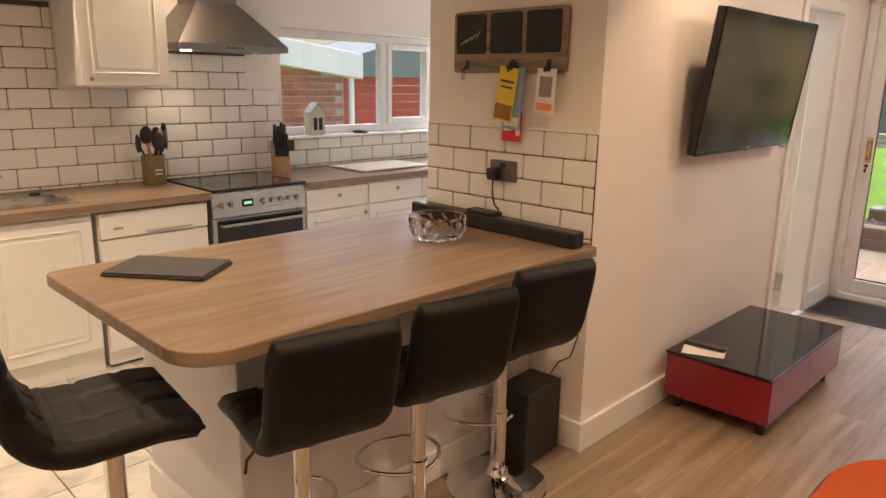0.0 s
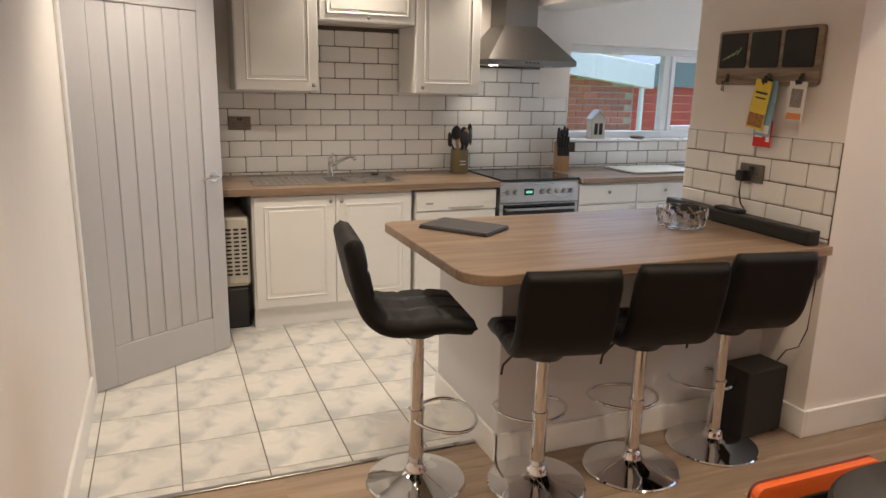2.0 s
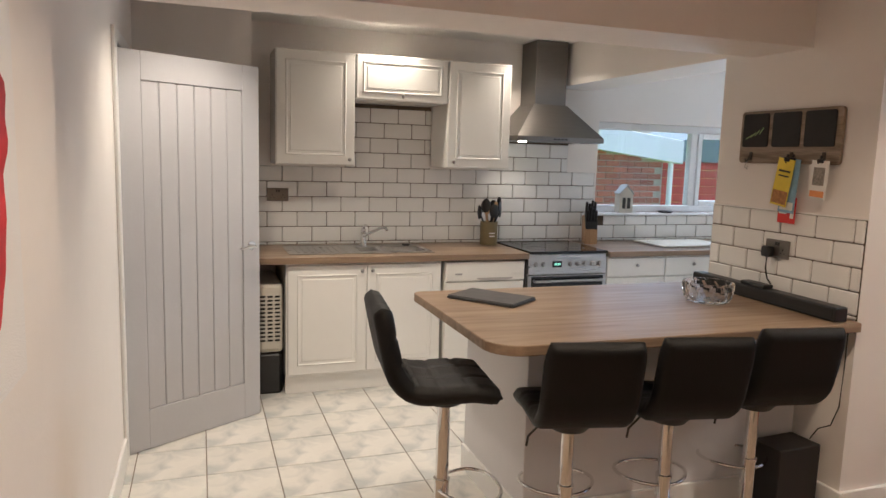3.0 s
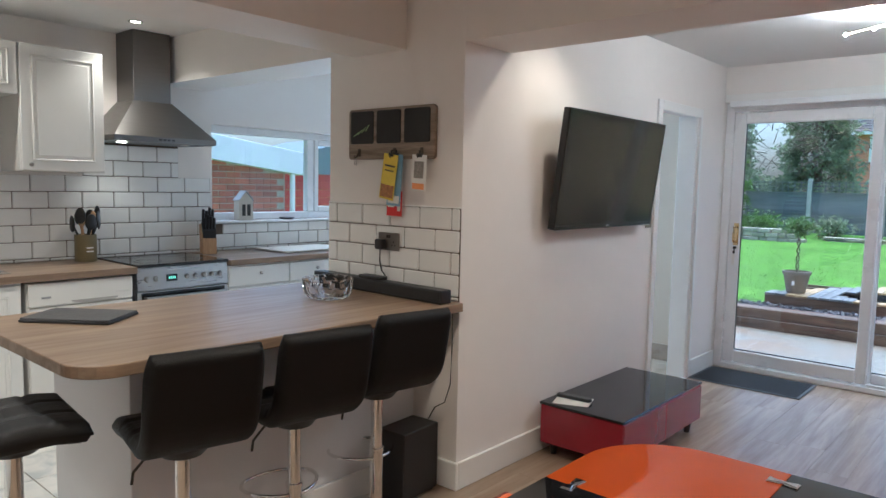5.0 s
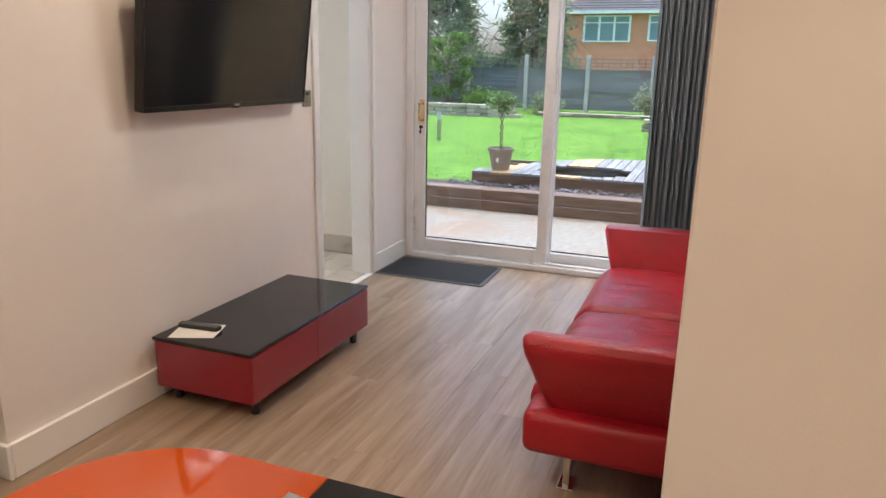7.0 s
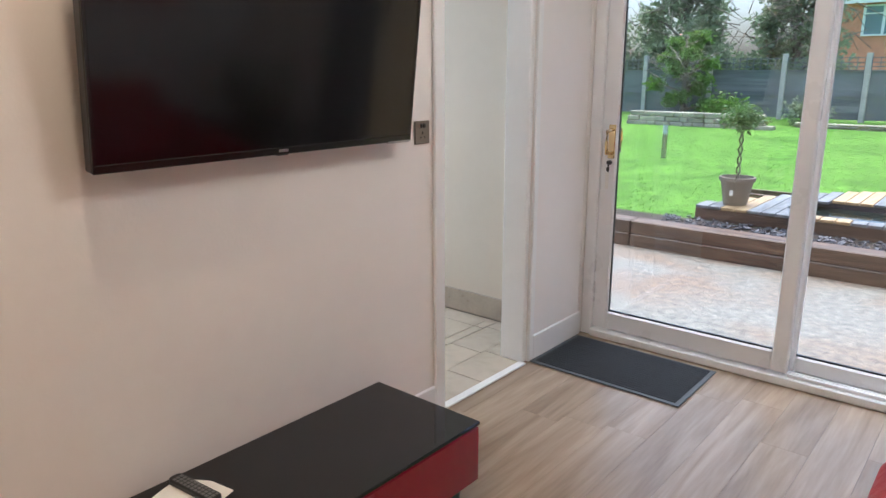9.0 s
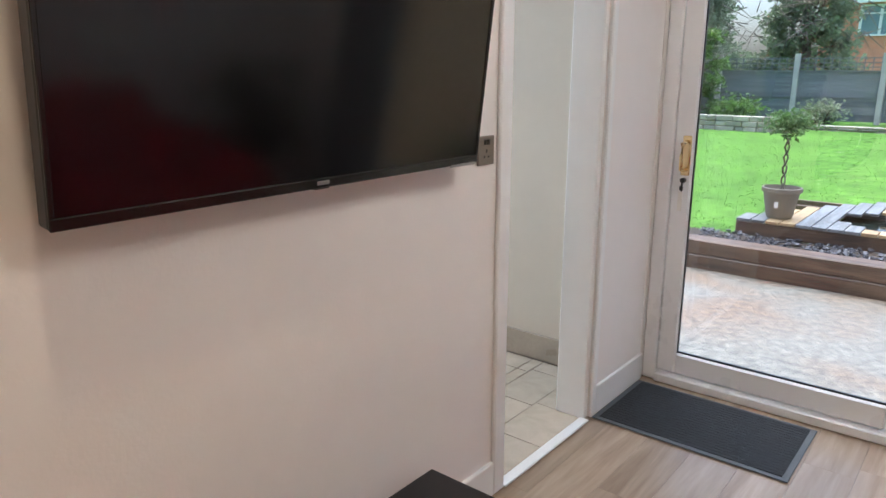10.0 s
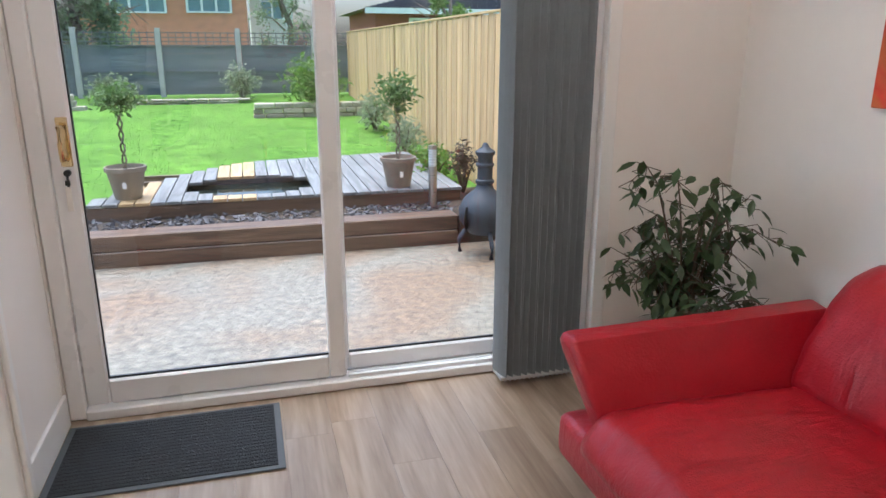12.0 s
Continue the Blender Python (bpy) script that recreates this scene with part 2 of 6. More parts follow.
SLEEPER = wood("wet_sleeper", (0.055, 0.035, 0.022), (0.17, 0.105, 0.065), 0.5, "X", 1.0, 0.15, 0.5)
DECK = wood("grey_decking", (0.13, 0.13, 0.125), (0.25, 0.25, 0.245), 0.6, "Y", 1.0, 0.12, 0.3)
DECKN = wood("new_decking", (0.36, 0.23, 0.10), (0.52, 0.37, 0.19), 0.5, "Y", 1.0, 0.08, 0.3)
SLATECHIP = surface("slate_chippings", (0.085, 0.08, 0.085), 0.6, vary=0.5, scale=25, bump=0.5, bump_scale=40)
FENCEG = wood("grey_fence", (0.13, 0.14, 0.145), (0.21, 0.22, 0.225), 0.85, "X", 0.7, 0.12, 0.3)
FENCEY = wood("new_pine_fence", (0.50, 0.32, 0.14), (0.68, 0.48, 0.25), 0.75, "Z", 0.7, 0.16, 0.3)
CONCRETE = surface("concrete_post", (0.46, 0.44, 0.40), 0.85, vary=0.15, scale=8, bump=0.3, bump_scale=50)
BRICK = surface("red_brick", (0.36, 0.11, 0.07), 0.85, vary=0.2, scale=12, piece=0.28, bump=0.4, bump_scale=60)
MORTAR = surface("mortar", (0.42, 0.36, 0.31), 0.9, vary=0.15, scale=20)
ROOFT = surface("roof_tile", (0.075, 0.072, 0.078), 0.7, vary=0.25, scale=3, piece=0.15)
TERRA = surface("stone_pot", (0.25, 0.21, 0.155), 0.8, vary=0.25, scale=9, bump=0.3, bump_scale=50)
SOIL = surface("soil", (0.05, 0.035, 0.022), 0.95, vary=0.4, scale=25, bump=0.8, bump_scale=50)
STONE = surface("walling_stone", (0.40, 0.36, 0.27), 0.9, vary=0.3, scale=6, piece=0.25, bump=0.5, bump_scale=30)
IRON = surface("cast_iron", (0.035, 0.042, 0.055), 0.6, vary=0.3, scale=10, bump=0.3, bump_scale=60)
SHED = surface("red_shed_paint", (0.45, 0.045, 0.04), 0.7, vary=0.12, scale=4, piece=0.08)
REDART = surface("red_pigment", (0.60, 0.018, 0.02), 0.6, vary=0.35, scale=4, second=(0.33, 0.008, 0.012), second_scale=5)
CANVAS = surface("white_canvas", (0.80, 0.79, 0.78), 0.85, vary=0.02, scale=6, bump=0.2, bump_scale=300)
BULB = glow("warm_bulb", (1.0, 0.80, 0.52), 14)


# ---------------------------------------------------------------- mesh helpers
def bm_box(bm, x0, x1, y0, y1, z0, z1, bevel=0.0, seg=1):
    r = bmesh.ops.create_cube(bm, size=1.0)
    vs = r["verts"]
    for v in vs:
        v.co = Vector(((x0 + x1) / 2 + v.co.x * (x1 - x0), (y0 + y1) / 2 + v.co.y * (y1 - y0), (z0 + z1) / 2 + v.co.z * (z1 - z0)))
    if bevel:
        es = list({e for v in vs for e in v.link_edges})
        r = bmesh.ops.bevel(bm, geom=es, offset=bevel, segments=seg, profile=0.5, affect="EDGES")
        vs = list({v for f in r["faces"] for v in f.verts} | {v for v in vs if v.is_valid})
    return vs


def bm_cyl(bm, p0, p1, r0, r1=None, seg=20, caps=True):
    r1 = r0 if r1 is None else r1
    p0, p1 = Vector(p0), Vector(p1)
    d = p1 - p0
    q = d.to_track_quat("Z", "Y").to_matrix().to_4x4()
    return bmesh.ops.create_cone(bm, cap_ends=caps, segments=seg, radius1=max(r0, 1e-4), radius2=max(r1, 1e-4), depth=d.length, matrix=Matrix.Translation((p0 + p1) / 2) @ q)["verts"]


def bm_lathe(bm, prof, cx=0.0, cy=0.0, seg=28):
    """A turned shape from (radius, height) pairs."""
    rings = []
    for r, z in prof:
        rings.append([bm.verts.new((cx + max(r, 1e-4) * math.cos(2 * math.pi * i / seg), cy + max(r, 1e-4) * math.sin(2 * math.pi * i / seg), z)) for i in range(seg)])
    for a, b in zip(rings, rings[1:]):
        for i in range(seg):
            bm.faces.new((a[i], a[(i + 1) % seg], b[(i + 1) % seg], b[i]))
    return rings


def bm_tube(bm, pts, r, seg=8, closed=False):
    pts = [Vector(p) for p in pts]
    n = len(pts)
    rings = []
    for i, p in enumerate(pts):
        a = pts[(i - 1) % n] if closed or i else p
        b = pts[(i + 1) % n] if closed or i < n - 1 else p
        d = (b - a).normalized()
        u = d.cross(Vector((0, 0, 1)))
        if u.length < 0.05:
            u = d.cross(Vector((0, 1, 0)))
        u.normalize()
        w = d.cross(u)
        rad = r[i] if isinstance(r, (list, tuple)) else r
        rings.append([bm.verts.new(p + rad * (math.cos(2 * math.pi * k / seg) * u + math.sin(2 * math.pi * k / seg) * w)) for k in range(seg)])
    for i in range(n if closed else n - 1):
        a, b = rings[i], rings[(i + 1) % n]
        for k in range(seg):
            bm.faces.new((a[k], a[(k + 1) % seg], b[(k + 1) % seg], b[k]))
    if not closed:
        bm.faces.new(rings[0])
        bm.faces.new(rings[-1])


def bm_prism(bm, poly, lo, hi, axis="z", bevel=0.0, seg=2):
    """A flat outline drawn out between two levels along an axis."""
    def put(p, h):
        return {"z": (p[0], p[1], h), "x": (h, p[0], p[1]), "y": (p[0], h, p[1])}[axis]
    a = [bm.verts.new(put(p, lo)) for p in poly]
    b = [bm.verts.new(put(p, hi)) for p in poly]
    fa, fb = bm.faces.new(a), bm.faces.new(b)
    k = len(poly)
    for i in range(k):
        bm.faces.new((a[i], a[(i + 1) % k], b[(i + 1) % k], b[i]))
    if bevel:
        bmesh.ops.recalc_face_normals(bm, faces=bm.faces)
        bmesh.ops.bevel(bm, geom=list(set(fa.edges) | set(fb.edges)), offset=bevel, segments=seg, profile=0.5, affect="EDGES")


def rounded(x0, x1, y0, y1, radii, steps=8):
    """A rectangle's outline with a radius for each corner: x0y0, x1y0, x1y1, x0y1."""
    out = []
    for (cx, cy, sx, sy, a0), r in zip(((x0, y0, 1, 1, 180), (x1, y0, -1, 1, 270), (x1, y1, -1, -1, 0), (x0, y1, 1, -1, 90)), radii):
        if r <= 0:
            out.append((cx, cy))
            continue
        for i in range(steps + 1):
            a = radians(a0 + 90 * i / steps)
            out.append((cx + sx * r + r * math.cos(a), cy + sy * r + r * math.sin(a)))
    return out


def made(name, bm, mat, parent=None, smooth=False, auto=None):
    bmesh.ops.recalc_face_normals(bm, faces=bm.faces)
    me = bpy.data.meshes.new(name)
    bm.to_mesh(me)
    bm.free()
    for mm in (mat if isinstance(mat, (list, tuple)) else (mat,)):
        me.materials.append(mm)
    o = new(name, me)
    if smooth:
        for p in me.polygons:
            p.use_smooth = True
        if auto:
            me.set_sharp_from_angle(angle=radians(auto))
    if parent:
        o.parent = parent
    return o


def box(name, mat, x0, x1, y0, y1, z0, z1, bevel=0.0, parent=None, seg=1):
    bm = bmesh.new()
    bm_box(bm, x0, x1, y0, y1, z0, z1, bevel, seg)
    return made(name, bm, mat, parent)


def thing(name, m, label, category, group=""):
    e = new(name)
    e.empty_display_size = 0.1
    e.matrix_basis = m
    return tagged(e, label, category, group)


def struct(o, label, category="wall"):
    return tagged(o, label, category, kind="structure")


def boxes(name, mat, lot, bevel=0.0, parent=None, each=False):
    if each:
        return [box(name, mat, *b, bevel, parent) for b in lot]
    bm = bmesh.new()
    for b in lot:
        bm_box(bm, *b, bevel)
    return made(name, bm, mat, parent)

# ---------------------------------------------------------------- the large structure
H = 2.45
XS = -4.33          # face of the sink wall
struct(boxes("floor_slab", FGROUT, [(-4.61, 2.3, -0.70, 2.84, -0.155, -0.006), (-4.61, 1.62, 2.84, 6.08, -0.155, -0.006), (-4.2, -2.8, -2.1, -0.70, -0.155, -0.006)]), "dark screed under the floors", "floor")
struct(boxes("wall_sink", WALL, [(XS - 0.28, XS, -0.7, 2.9, 0, H), (XS - 0.28, XS, 5.5, 5.95, 0, H), (XS - 0.28, XS, 2.9, 5.5, 0, 1.118), (XS - 0.28, XS, 2.9, 5.5, 1.895, H)]), "white painted kitchen wall with a window opening")
struct(box("wall_pier", WALL, -2.40, -1.455, 2.48, 2.84, 0, H), "white plastered pier between kitchen and lounge")
struct(boxes("wall_television", WALL, [(-1.585, -1.455, 2.84, 4.545, 0, H), (-1.585, -1.455, 4.545, 5.27, 2.02, H), (-1.585, -1.455, 5.27, 5.799, 0, H)]), "white plastered wall with a doorway")
struct(boxes("wall_patio", WALL, [(-1.56, -1.452, 5.80, 6.08, 0, H), (0.80, 1.60, 5.80, 6.08, 0, H), (-1.452, 0.80, 5.80, 6.08, 2.17, H)]), "white plastered wall round the patio door")
struct(box("wall_lounge", WALL, 1.49, 1.62, 2.84, 5.80, 0, H), "white plastered lounge wall behind the sofa")
struct(box("wall_stub", WALL, 0.69, 2.30, 2.48, 2.84, 0, H, 0.006), "white plastered wall end beside the dining table")
struct(box("beam_lounge", WALL, -1.455, 0.69, 2.482, 2.838, 2.112, H), "white boxed beam over the lounge opening", "beam")
struct(box("beam_kitchen", WALL, XS, -2.40, 2.482, 2.838, 2.135, H), "white boxed beam across the kitchen", "beam")
struct(box("beam_bar", WALL, -2.20, -1.83, -0.58, 2.48, 2.115, H), "white boxed beam over the breakfast bar", "beam")
struct(boxes("wall_south", WALL, [(-2.97, -1.13, -0.70, -0.58, 0, H), (-1.13, 2.3, -0.70, -0.52, 0, H), (-3.87, -2.97, -0.70, -0.58, 2.06, H), (-4.6, -3.87, -0.70, -0.58, 0, H)]), "white plastered wall with the hall doorway")
struct(box("wall_return", WALL, XS, -3.98, -0.58, 0.12, 0, H), "white plastered return beside the sink units")
struct(box("wall_dining", WALL, 2.2, 2.3, -0.52, 2.48, 0, H), "white plastered dining wall")
struct(box("wall_utility", surface("cream_wall_paint", (0.64, 0.56, 0.45), 0.75, vary=0.03, scale=2, bump=0.05), XS, -1.586, 5.68, 5.95, 0, H), "cream painted wall beyond the doorway")
struct(boxes("wall_hall", WALL, [(-4.2, -4.1, -2.0, -0.70, 0, H), (-2.9, -2.8, -2.0, -0.70, 0, H), (-4.2, -2.8, -2.1, -2.0, 0, H)]), "white hall walls")
struct(boxes("ceiling", CEIL, [(-4.61, 2.3, -2.1, 6.08, H, H + 0.15)]), "white flat plaster ceiling", "ceiling")

# skirting boards
def skirting(name, lot, label):
    return struct(boxes(name, WHITE, lot, 0.004), label, "skirting")


skirting("baseboard_television", [(-1.455, -1.437, 2.481, 4.524, 0, 0.135), (-1.70, -1.437, 2.462, 2.48, 0, 0.135)], "white painted skirting board")
skirting("baseboard_lounge", [(-1.455, -1.439, 5.31, 5.80, 0, 0.135), (1.474, 1.49, 2.84, 5.80, 0, 0.135), (0.84, 1.474, 5.784, 5.80, 0, 0.135), (0.672, 0.69, 2.464, 2.856, 0, 0.135), (0.69, 2.2, 2.464, 2.48, 0, 0.135)], "white painted skirting board")
skirting("baseboard_south", [(-1.13, 2.2, -0.52, -0.504, 0, 0.135), (-2.89, -1.13, -0.58, -0.564, 0, 0.135)], "white painted skirting board")
struct(box("baseboard_utility", surface("beige_tile", (0.42, 0.35, 0.27), 0.3, vary=0.15, scale=8), -3.0, -1.586, 5.66, 5.68, 0.006, 0.14), "beige tiled skirting beyond the doorway", "skirting")

# door casings
struct(boxes("trim_hall_door", WHITE, [(-2.97, -2.89, -0.58, -0.562, 0, 2.13), (-3.95, -3.87, -0.58, -0.562, 0, 2.13), (-3.87, -2.97, -0.58, -0.562, 2.06, 2.13), (-3.0, -2.97, -0.72, -0.58, 0, 2.06), (-3.87, -3.84, -0.72, -0.58, 0, 2.06)], 0.004), "white painted door casing", "trim")
struct(boxes("trim_doorway", WHITE, [(-1.455, -1.437, 4.525, 4.59, 0, 2.07), (-1.455, -1.437, 5.27, 5.31, 0, 2.07), (-1.455, -1.437, 4.59, 5.27, 2.0, 2.07), (-1.597, -1.456, 4.545, 4.575, 0, 2.019), (-1.597, -1.456, 5.235, 5.27, 0, 2.019)], 0.005), "white painted casing round the doorway", "trim")
struct(box("trim_threshold", WHITE, -1.475, -1.43, 4.59, 5.235, 0.001, 0.010, 0.003), "thin metal threshold strip in the doorway", "trim")
struct(box("trim_floor", STEEL, -1.925, -1.90, -0.56, 1.05, 0.001, 0.008, 0.002), "thin strip between tiles and oak boards", "trim")

# ---------------------------------------------------------------- windows and patio door
def patio_door():
    e = struct(new("door_patio"), "white plastic sliding patio door with clear glass", "patio door")
    y = 5.83
    boxes("outer_frame", UPVC, [(-1.45, -1.385, y, y + 0.13, 0, 2.165), (0.735, 0.80, y, y + 0.13, 0, 2.165), (-1.385, 0.735, y, y + 0.13, 2.09, 2.165), (-1.385, 0.735, y - 0.02, y + 0.13, 0, 0.045)], 0.006, e)
    boxes("sliding_leaf", UPVC, [(-1.385, -1.295, y + 0.015, y + 0.06, 0.05, 2.09), (-0.412, -0.335, y + 0.015, y + 0.06, 0.05, 2.09), (-1.295, -0.412, y + 0.015, y + 0.06, 0.05, 0.155), (-1.295, -0.412, y + 0.015, y + 0.06, 2.0, 2.09)], 0.008, e)
    boxes("fixed_leaf", UPVC, [(-0.36, -0.318, y + 0.07, y + 0.115, 0.05, 2.09), (0.66, 0.735, y + 0.07, y + 0.115, 0.05, 2.09), (-0.318, 0.66, y + 0.07, y + 0.115, 0.05, 0.13), (-0.318, 0.66, y + 0.07, y + 0.115, 2.0, 2.09)], 0.008, e)
    boxes("track", UPVC, [(-0.33, 0.735, y + 0.0, y + 0.02, 0.045, 0.062), (-0.33, 0.735, y + 0.04, y + 0.052, 0.045, 0.058)], 0.002, e)
    boxes("gasket", BPLASTIC, [(-1.295, -0.412, y + 0.03, y + 0.045, 0.155, 0.163), (-0.318, 0.66, y + 0.085, y + 0.1, 0.13, 0.138), (-1.296, -1.290, y + 0.03, y + 0.045, 0.155, 2.0)], 0, e)
    for x0, x1, yy, z0 in ((-1.295, -0.412, y + 0.036, 0.155), (-0.318, 0.66, y + 0.092, 0.13)):
        g = box("pane", GLASS, x0, x1, yy, yy + 0.006, z0, 2.0, 0, e)
        g.visible_shadow = False
    bm = bmesh.new()
    for side, yy in ((-1, y + 0.015), (1, y + 0.06)):
        bm_box(bm, -1.345, -1.305, yy - 0.006, yy + 0.006, 1.02, 1.20, 0.004)
        pts = [(-1.325, yy, 1.045), (-1.325, yy + side * 0.058, 1.052), (-1.325, yy + side * 0.064, 1.11), (-1.325, yy + side * 0.058, 1.168), (-1.325, yy, 1.175)]
        bm_tube(bm, pts, 0.009, 8)
    made("handle", bm, BRASS, e, True, 40)
    bm = bmesh.new()
    bm_cyl(bm, (-1.325, y + 0.008, 1.0), (-1.325, y - 0.012, 1.0), 0.012, seg=12)
    bm_box(bm, -1.329, -1.321, y - 0.014, y - 0.010, 0.95, 1.0)
    bm_box(bm, -1.335, -1.318, y - 0.016, y - 0.010, 0.955, 0.975, 0.002)
    made("lock", bm, BPLASTIC, e)
    box("key_tag", PAPER, -1.338, -1.318, y - 0.016, y - 0.013, 0.86, 0.95, 0.001, e)


patio_door()
struct(boxes("trim_patio", WHITE, [(0.80, 0.86, 5.782, 5.80, 0, 2.23), (-1.45, 0.80, 5.785, 5.80, 2.165, 2.23)], 0.004), "white painted trim round the patio door", "trim")


def kitchen_window():
    e = struct(new("window_kitchen"), "white plastic kitchen window with clear glass", "window")
    x0, x1 = XS - 0.16, XS - 0.09
    boxes("frame", UPVC, [(x0, x1, 2.9, 2.955, 1.14, 1.895), (x0, x1, 5.445, 5.5, 1.14, 1.895), (x0, x1, 4.445, 4.5, 1.20, 1.835), (x0, x1, 2.955, 5.445, 1.14, 1.20), (x0, x1, 2.955, 5.445, 1.835, 1.895), (x0, x1, 3.895, 3.965, 1.20, 1.835)], 0.006, e)
    boxes("sash", UPVC, [(x0 - 0.005, x1 + 0.012, 3.965, 4.01, 1.20, 1.835), (x0 - 0.005, x1 + 0.012, 4.40, 4.445, 1.20, 1.835), (x0 - 0.005, x1 + 0.012, 4.01, 4.40, 1.20, 1.245), (x0 - 0.005, x1 + 0.012, 4.01, 4.40, 1.79, 1.835)], 0.005, e)
    # The window past y 4.5 is unseen, added to let in more skylight.
    for a, b in ((2.955, 3.895), (4.01, 4.40), (4.5, 5.445)):
        g = box("pane", GLASS, x0 + 0.03, x0 + 0.036, a, b, 1.20, 1.835, 0, e)
        g.visible_shadow = False
    box("sill", UPVC, XS - 0.09, XS + 0.03, 2.885, 5.5, 1.119, 1.14, 0.006, e)


kitchen_window()

# ---------------------------------------------------------------- hall door
def plank_door():
    a = math.degrees(math.atan2(0.70, -0.45))
    e = thing("hall_door", pose(-2.985, -0.585, 0.008, 0, 0, a), "grey painted boarded door standing open on steel hinges", "door")
    w, h, t = 0.825, 2.03, 0.04
    boxes("stile", DOORP, [(0, 0.125, -t / 2, t / 2, 0, h), (w - 0.11, w, -t / 2, t / 2, 0, h), (0.125, w - 0.11, -t / 2, t / 2, h - 0.14, h), (0.125, w - 0.11, -t / 2, t / 2, 0, 0.21)], 0.002, e)
    k = 6
    pw = (w - 0.235) / k
    for i in range(k):
        box("board", DOORP, 0.125 + i * pw + 0.001, 0.125 + (i + 1) * pw - 0.001, -t / 2 + 0.006, t / 2 - 0.006, 0.21, h - 0.14, 0.005, e)
    bm = bmesh.new()
    for s in (-1, 1):
        y = s * t / 2
        bm_cyl(bm, (w - 0.06, y, 1.02), (w - 0.06, y + s * 0.008, 1.02), 0.026, seg=20)
        bm_cyl(bm, (w - 0.06, y, 1.02), (w - 0.06, y + s * 0.05, 1.02), 0.009, seg=12)
        bm_tube(bm, [(w - 0.06, y + s * 0.048, 1.02), (w - 0.10, y + s * 0.05, 1.022), (w - 0.17, y + s * 0.05, 1.015)], [0.010, 0.009, 0.007], 10)
    made("handle", bm, CHROME, e, True, 40)
    boxes("hinge", STEEL, [(-0.012, 0.004, -0.022, 0.03, z, z + 0.1) for z in (0.26, 0.98, 1.76)], 0.002, e, True)


plank_door()

# ---------------------------------------------------------------- kitchen units
def panel_door(parent, y0, y1, z0, z1, x, knob=None, name="door"):
    """A cabinet door facing +x with a raised and fielded panel."""
    bm = bmesh.new()
    bm_box(bm, x, x + 0.018, y0 + 0.002, y1 - 0.002, z0 + 0.002, z1 - 0.002, 0.004)
    f = 0.062 if z1 - z0 > 0.3 else 0.045
    a0, a1, b0, b1 = y0 + f, y1 - f, z0 + f, z1 - f
    for q in ((a0, a1, b0, b0 + 0.012), (a0, a1, b1 - 0.012, b1), (a0, a0 + 0.012, b0, b1), (a1 - 0.012, a1, b0, b1)):
        bm_box(bm, x + 0.012, x + 0.0245, q[0], q[1], q[2], q[3], 0.004)
    bm_box(bm, x + 0.012, x + 0.022, a0 + 0.028, a1 - 0.028, b0 + 0.028, b1 - 0.028, 0.0035)
    d = made(name, bm, CABINET, parent)
    if knob:
        bm = bmesh.new()
        bm_cyl(bm, (x + 0.018, knob[0], knob[1]), (x + 0.032, knob[0], knob[1]), 0.006, seg=10)
        bmesh.ops.create_uvsphere(bm, u_segments=12, v_segments=8, radius=0.013, matrix=Matrix.Translation((x + 0.038, knob[0], knob[1])))
        made("knob", bm, STEEL, d, True)
    return d


def carcass(name, y0, y1, z0, z1, x0, x1, label):
    e = thing(name, pose(0, 0, 0), label, "cabinet", "white kitchen cabinets")
    boxes("body", CABINET, [(x0, x1, y0 + 0.001, y1 - 0.001, z0, z1)], 0.002, e)
    return e


FX = -3.70
e = carcass("sink_cabinet", 0.30, 1.345, 0.12, 0.865, XS + 0.004, FX, "white base cabinet with two panelled doors under the sink")
panel_door(e, 0.31, 0.825, 0.135, 0.855, FX, (0.79, 0.815))
panel_door(e, 0.825, 1.34, 0.135, 0.855, FX, (0.86, 0.815))
box("plinth", CABINET, FX - 0.03, FX - 0.012, 0.30, 1.345, 0.006, 0.12, 0.001, e)
for y0, y1 in ((2.64, 3.155), (3.155, 3.67), (3.67, 4.40)):
    e = carcass("drawer_cabinet", y0, y1, 0.12, 0.865, XS + 0.004, FX, "white base cabinet with a drawer over a door")
    bm = bmesh.new()
    bm_box(bm, FX, FX + 0.018, y0 + 0.003, y1 - 0.003, 0.715, 0.855, 0.004)
    d = made("drawer", bm, CABINET, e)
    bm = bmesh.new()
    bmesh.ops.create_uvsphere(bm, u_segments=12, v_segments=8, radius=0.013, matrix=Matrix.Translation((FX + 0.034, (y0 + y1) / 2, 0.80)))
    bm_cyl(bm, (FX + 0.018, (y0 + y1) / 2, 0.80), (FX + 0.03, (y0 + y1) / 2, 0.80), 0.006, seg=10)
    made("knob", bm, STEEL, d, True)
    panel_door(e, y0, y1, 0.135, 0.708, FX, (y1 - 0.04, 0.66))
    box("plinth", CABINET, FX - 0.03, FX - 0.012, y0, y1, 0.006, 0.12, 0.001, e)
WX = -3.975
e = carcass("wall_cabinet", 0.265, 0.792, 1.49, 2.235, XS + 0.004, WX, "white wall cabinet with a panelled door")
panel_door(e, 0.268, 0.790, 1.492, 2.233, WX, (0.752, 1.53))
e = carcass("bridging_cabinet", 0.794, 1.449, 1.935, 2.235, XS + 0.004, WX, "shallow white bridging cabinet over the sink")
panel_door(e, 0.796, 1.447, 1.937, 2.233, WX, (1.12, 1.965))
e = carcass("wall_cabinet", 1.451, 1.935, 1.49, 2.235, XS + 0.004, WX, "white wall cabinet with a panelled door")
panel_door(e, 1.453, 1.933, 1.492, 2.233, WX, (1.50, 1.53))

